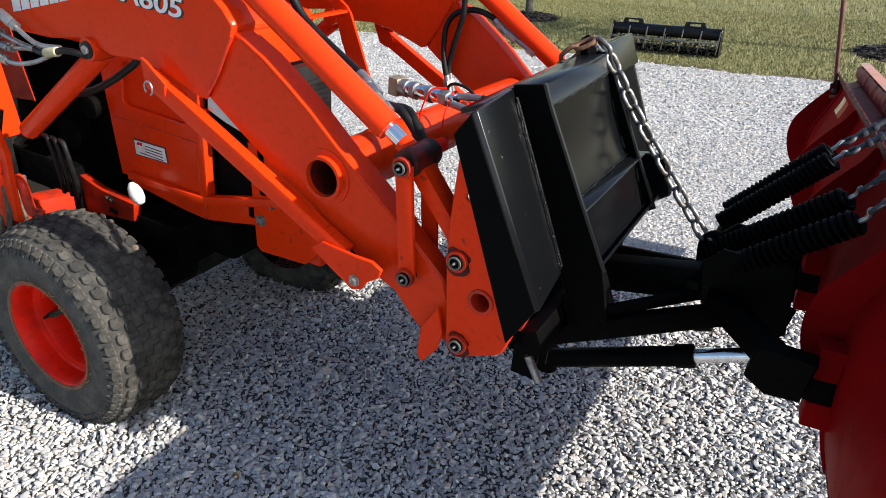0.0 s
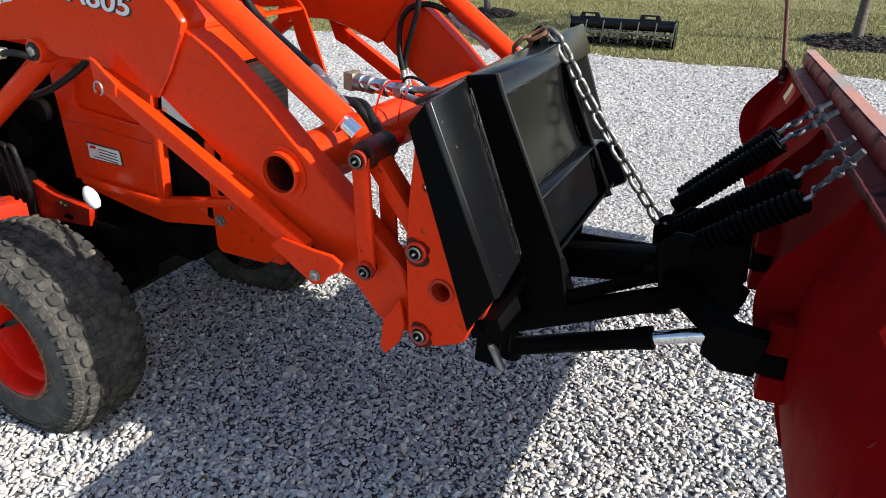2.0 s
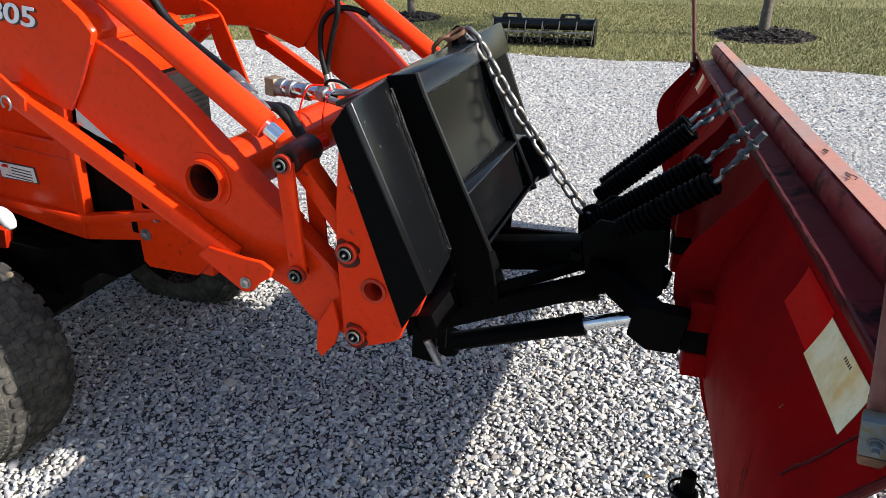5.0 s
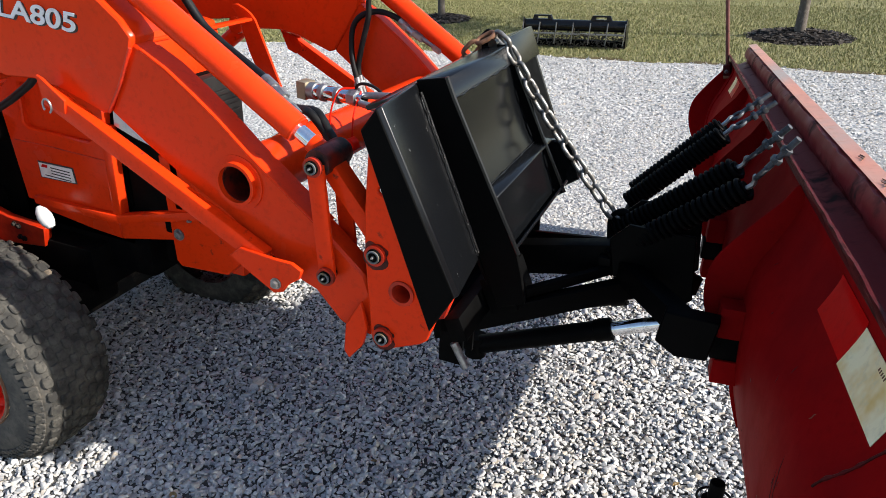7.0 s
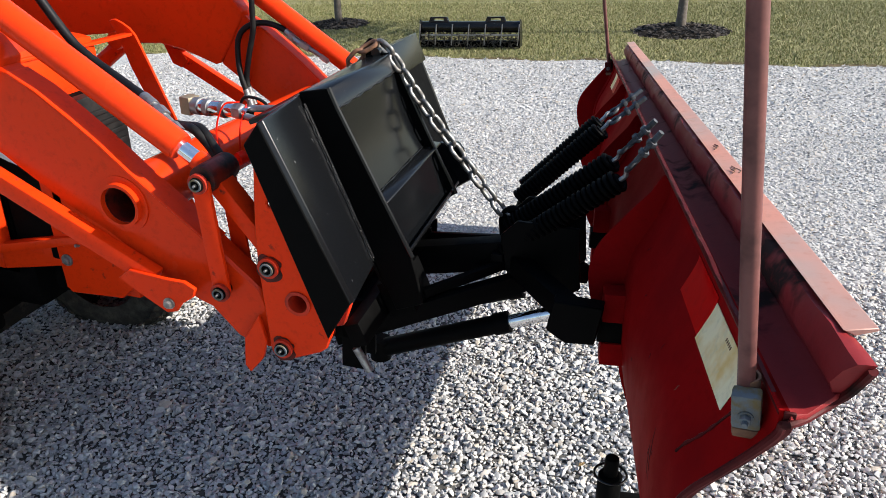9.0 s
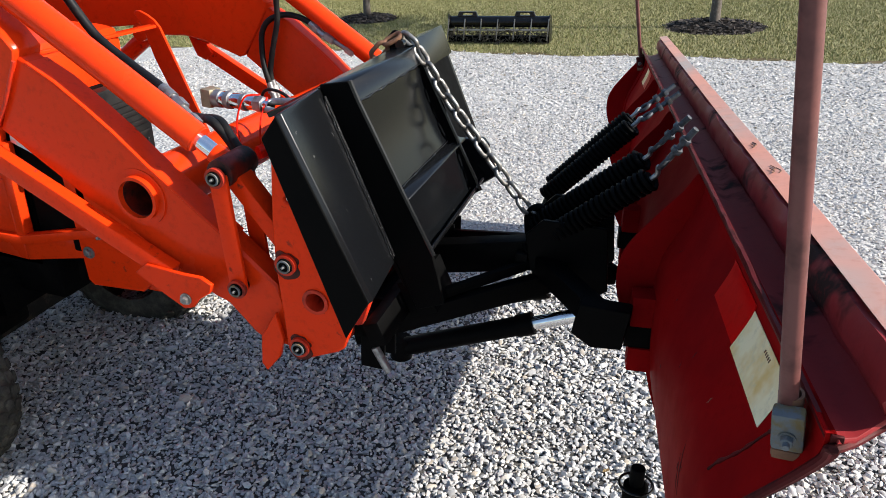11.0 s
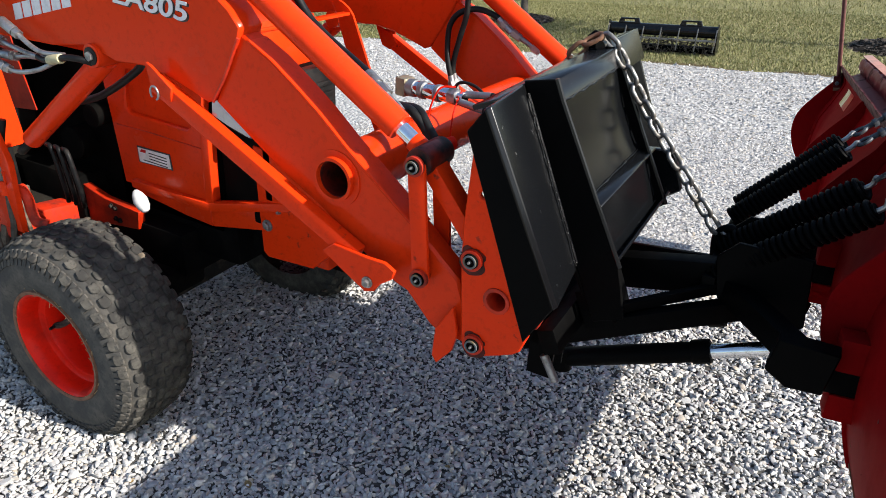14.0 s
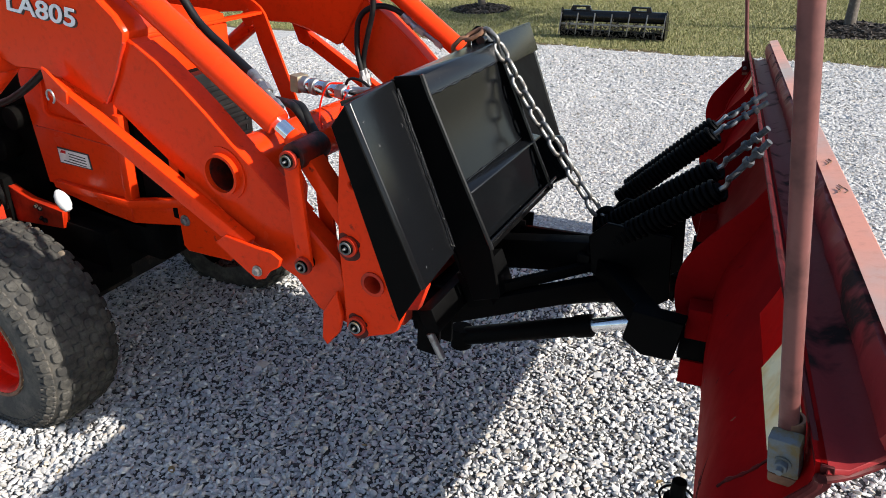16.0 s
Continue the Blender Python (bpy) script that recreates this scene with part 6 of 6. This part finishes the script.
def tree(x, y, r, seed, wide):
    rng = np.random.default_rng(seed)
    t = thing("tree", "young tree with a slim grey trunk on the lawn", "tree", (x, y, -0.03), 0, "young trees on the lawn")
    trunk = spline([(0, 0, -0.05), (0.01, 0.0, 0.5), (0.03, -0.02, 1.3), (0.0, 0.02, 2.4), (0.02, 0.0, 3.6)], 5)
    radii = [r * (1.25 if i == 0 else 1.0 - 0.75 * i / len(trunk)) for i in range(len(trunk))]
    part("trunk", sweep(trunk, r, 14, radii=radii), BARK, t)
    limbs = []
    for k in range(9):
        a, z = 2.4 * k, 1.9 + 0.2 * k
        b = Vector((math.cos(a) * 0.9, math.sin(a) * 0.9, z + 0.55)) * (1 if k < 6 else 0.8)
        b.z = z + 0.6
        limbs.append((Vector((0.01, 0, z)), b))
        part("limb", sweep(spline([(0.01, 0, z), (b.x * 0.5, b.y * 0.5, z + 0.2), b], 4), r * 0.25, 8, radii=[r * 0.35 * (1 - 0.8 * i / 8) for i in range(9)]), BARK, t)
    n = 2600
    base = rng.normal(size=(n, 3)) * (0.62, 0.62, 0.55) + (0, 0, 3.1)
    v = (base[:, None] + rng.normal(size=(n, 3, 3)) * 0.045).reshape(-1, 3)
    me = bpy.data.meshes.new("crown")
    me.from_pydata(v.tolist(), [], np.arange(3 * n).reshape(-1, 3).tolist())
    me.materials.append(LEAF)
    c = new("crown", me)
    c.parent = t
    bed = thing("mulch_bed", "low ring of dark wood-chip mulch round a tree", "mulch", (x, y, -0.03), 0, "mulch rings")
    bm = bmesh.new()
    rings = []
    for k in range(9):
        q = k / 8
        rings.append([bm.verts.new((wide * q * math.cos(a) * (1 + 0.08 * math.sin(3 * a + seed)), wide * 0.95 * q * math.sin(a) * (1 + 0.06 * math.sin(5 * a)), 0.07 * (1 - q ** 2) + 0.012 * rng.normal())) for a in np.linspace(0, 2 * math.pi, 40, endpoint=False)])
    for A, B in zip(rings, rings[1:]):
        for i in range(40):
            bm.faces.new((A[i], A[(i + 1) % 40], B[(i + 1) % 40], B[i]))
    bmesh.ops.remove_doubles(bm, verts=bm.verts, dist=1e-4)
    part("mulch_mound", bm, MULCH, bed)
    n = 900
    rr, aa = wide * 1.04 * np.sqrt(rng.uniform(0, 1, n)), rng.uniform(0, 2 * np.pi, n)
    c = np.stack([rr * np.cos(aa), rr * np.sin(aa), 0.07 * (1 - (rr / wide) ** 2).clip(0) + 0.012], -1)
    v = (c[:, None] + rng.normal(size=(n, 4, 3)) * (0.022, 0.022, 0.010)).reshape(-1, 3)
    k = 4 * np.arange(n)[:, None]
    me = bpy.data.meshes.new("chip_litter")
    me.from_pydata(v.tolist(), [], np.concatenate([k + q for q in ((0, 1, 2), (0, 2, 3), (0, 1, 3), (1, 2, 3))]).tolist())
    me.materials.append(CHIP)
    ch = tagged(new("chip_litter", me), "dark wood chips", kind="stuff")
    ch.parent = bed
    return t


tree(-3.98, 9.45, 0.062, 1, 0.47)
tree(1.13, 8.95, 0.070, 2, 0.62)


def fallen_leaf(x, y, turn, s):
    t = thing("fallen_leaf", "small tan dry leaf lying on the gravel", "leaf", (x, y, 0.017), turn, "dry leaves on the gravel")
    bm = bmesh.new()
    out = [(0.0, -0.014), (0.006, -0.009), (0.008, 0.0), (0.005, 0.009), (0.0, 0.016), (-0.006, 0.008), (-0.008, -0.001), (-0.005, -0.009)]
    mid = bm.verts.new((0, 0, 0.0))
    ring = [bm.verts.new((u * s, v * s, 0.003 * s * (abs(u) / 0.008) + 0.001)) for u, v in out]
    for k in range(8):
        bm.faces.new((mid, ring[k], ring[(k + 1) % 8]))
    bmesh.ops.solidify(bm, geom=bm.faces[:], thickness=0.0012)
    part("blade", bm, DRY_LEAF, t)


for x, y, turn, s in ((-0.733, -0.065, 60, 1.3), (-1.05, -0.22, 20, 0.8), (0.62, 0.52, 140, 0.9), (-0.25, 0.28, 100, 0.7)):
    fallen_leaf(x, y, turn, s)
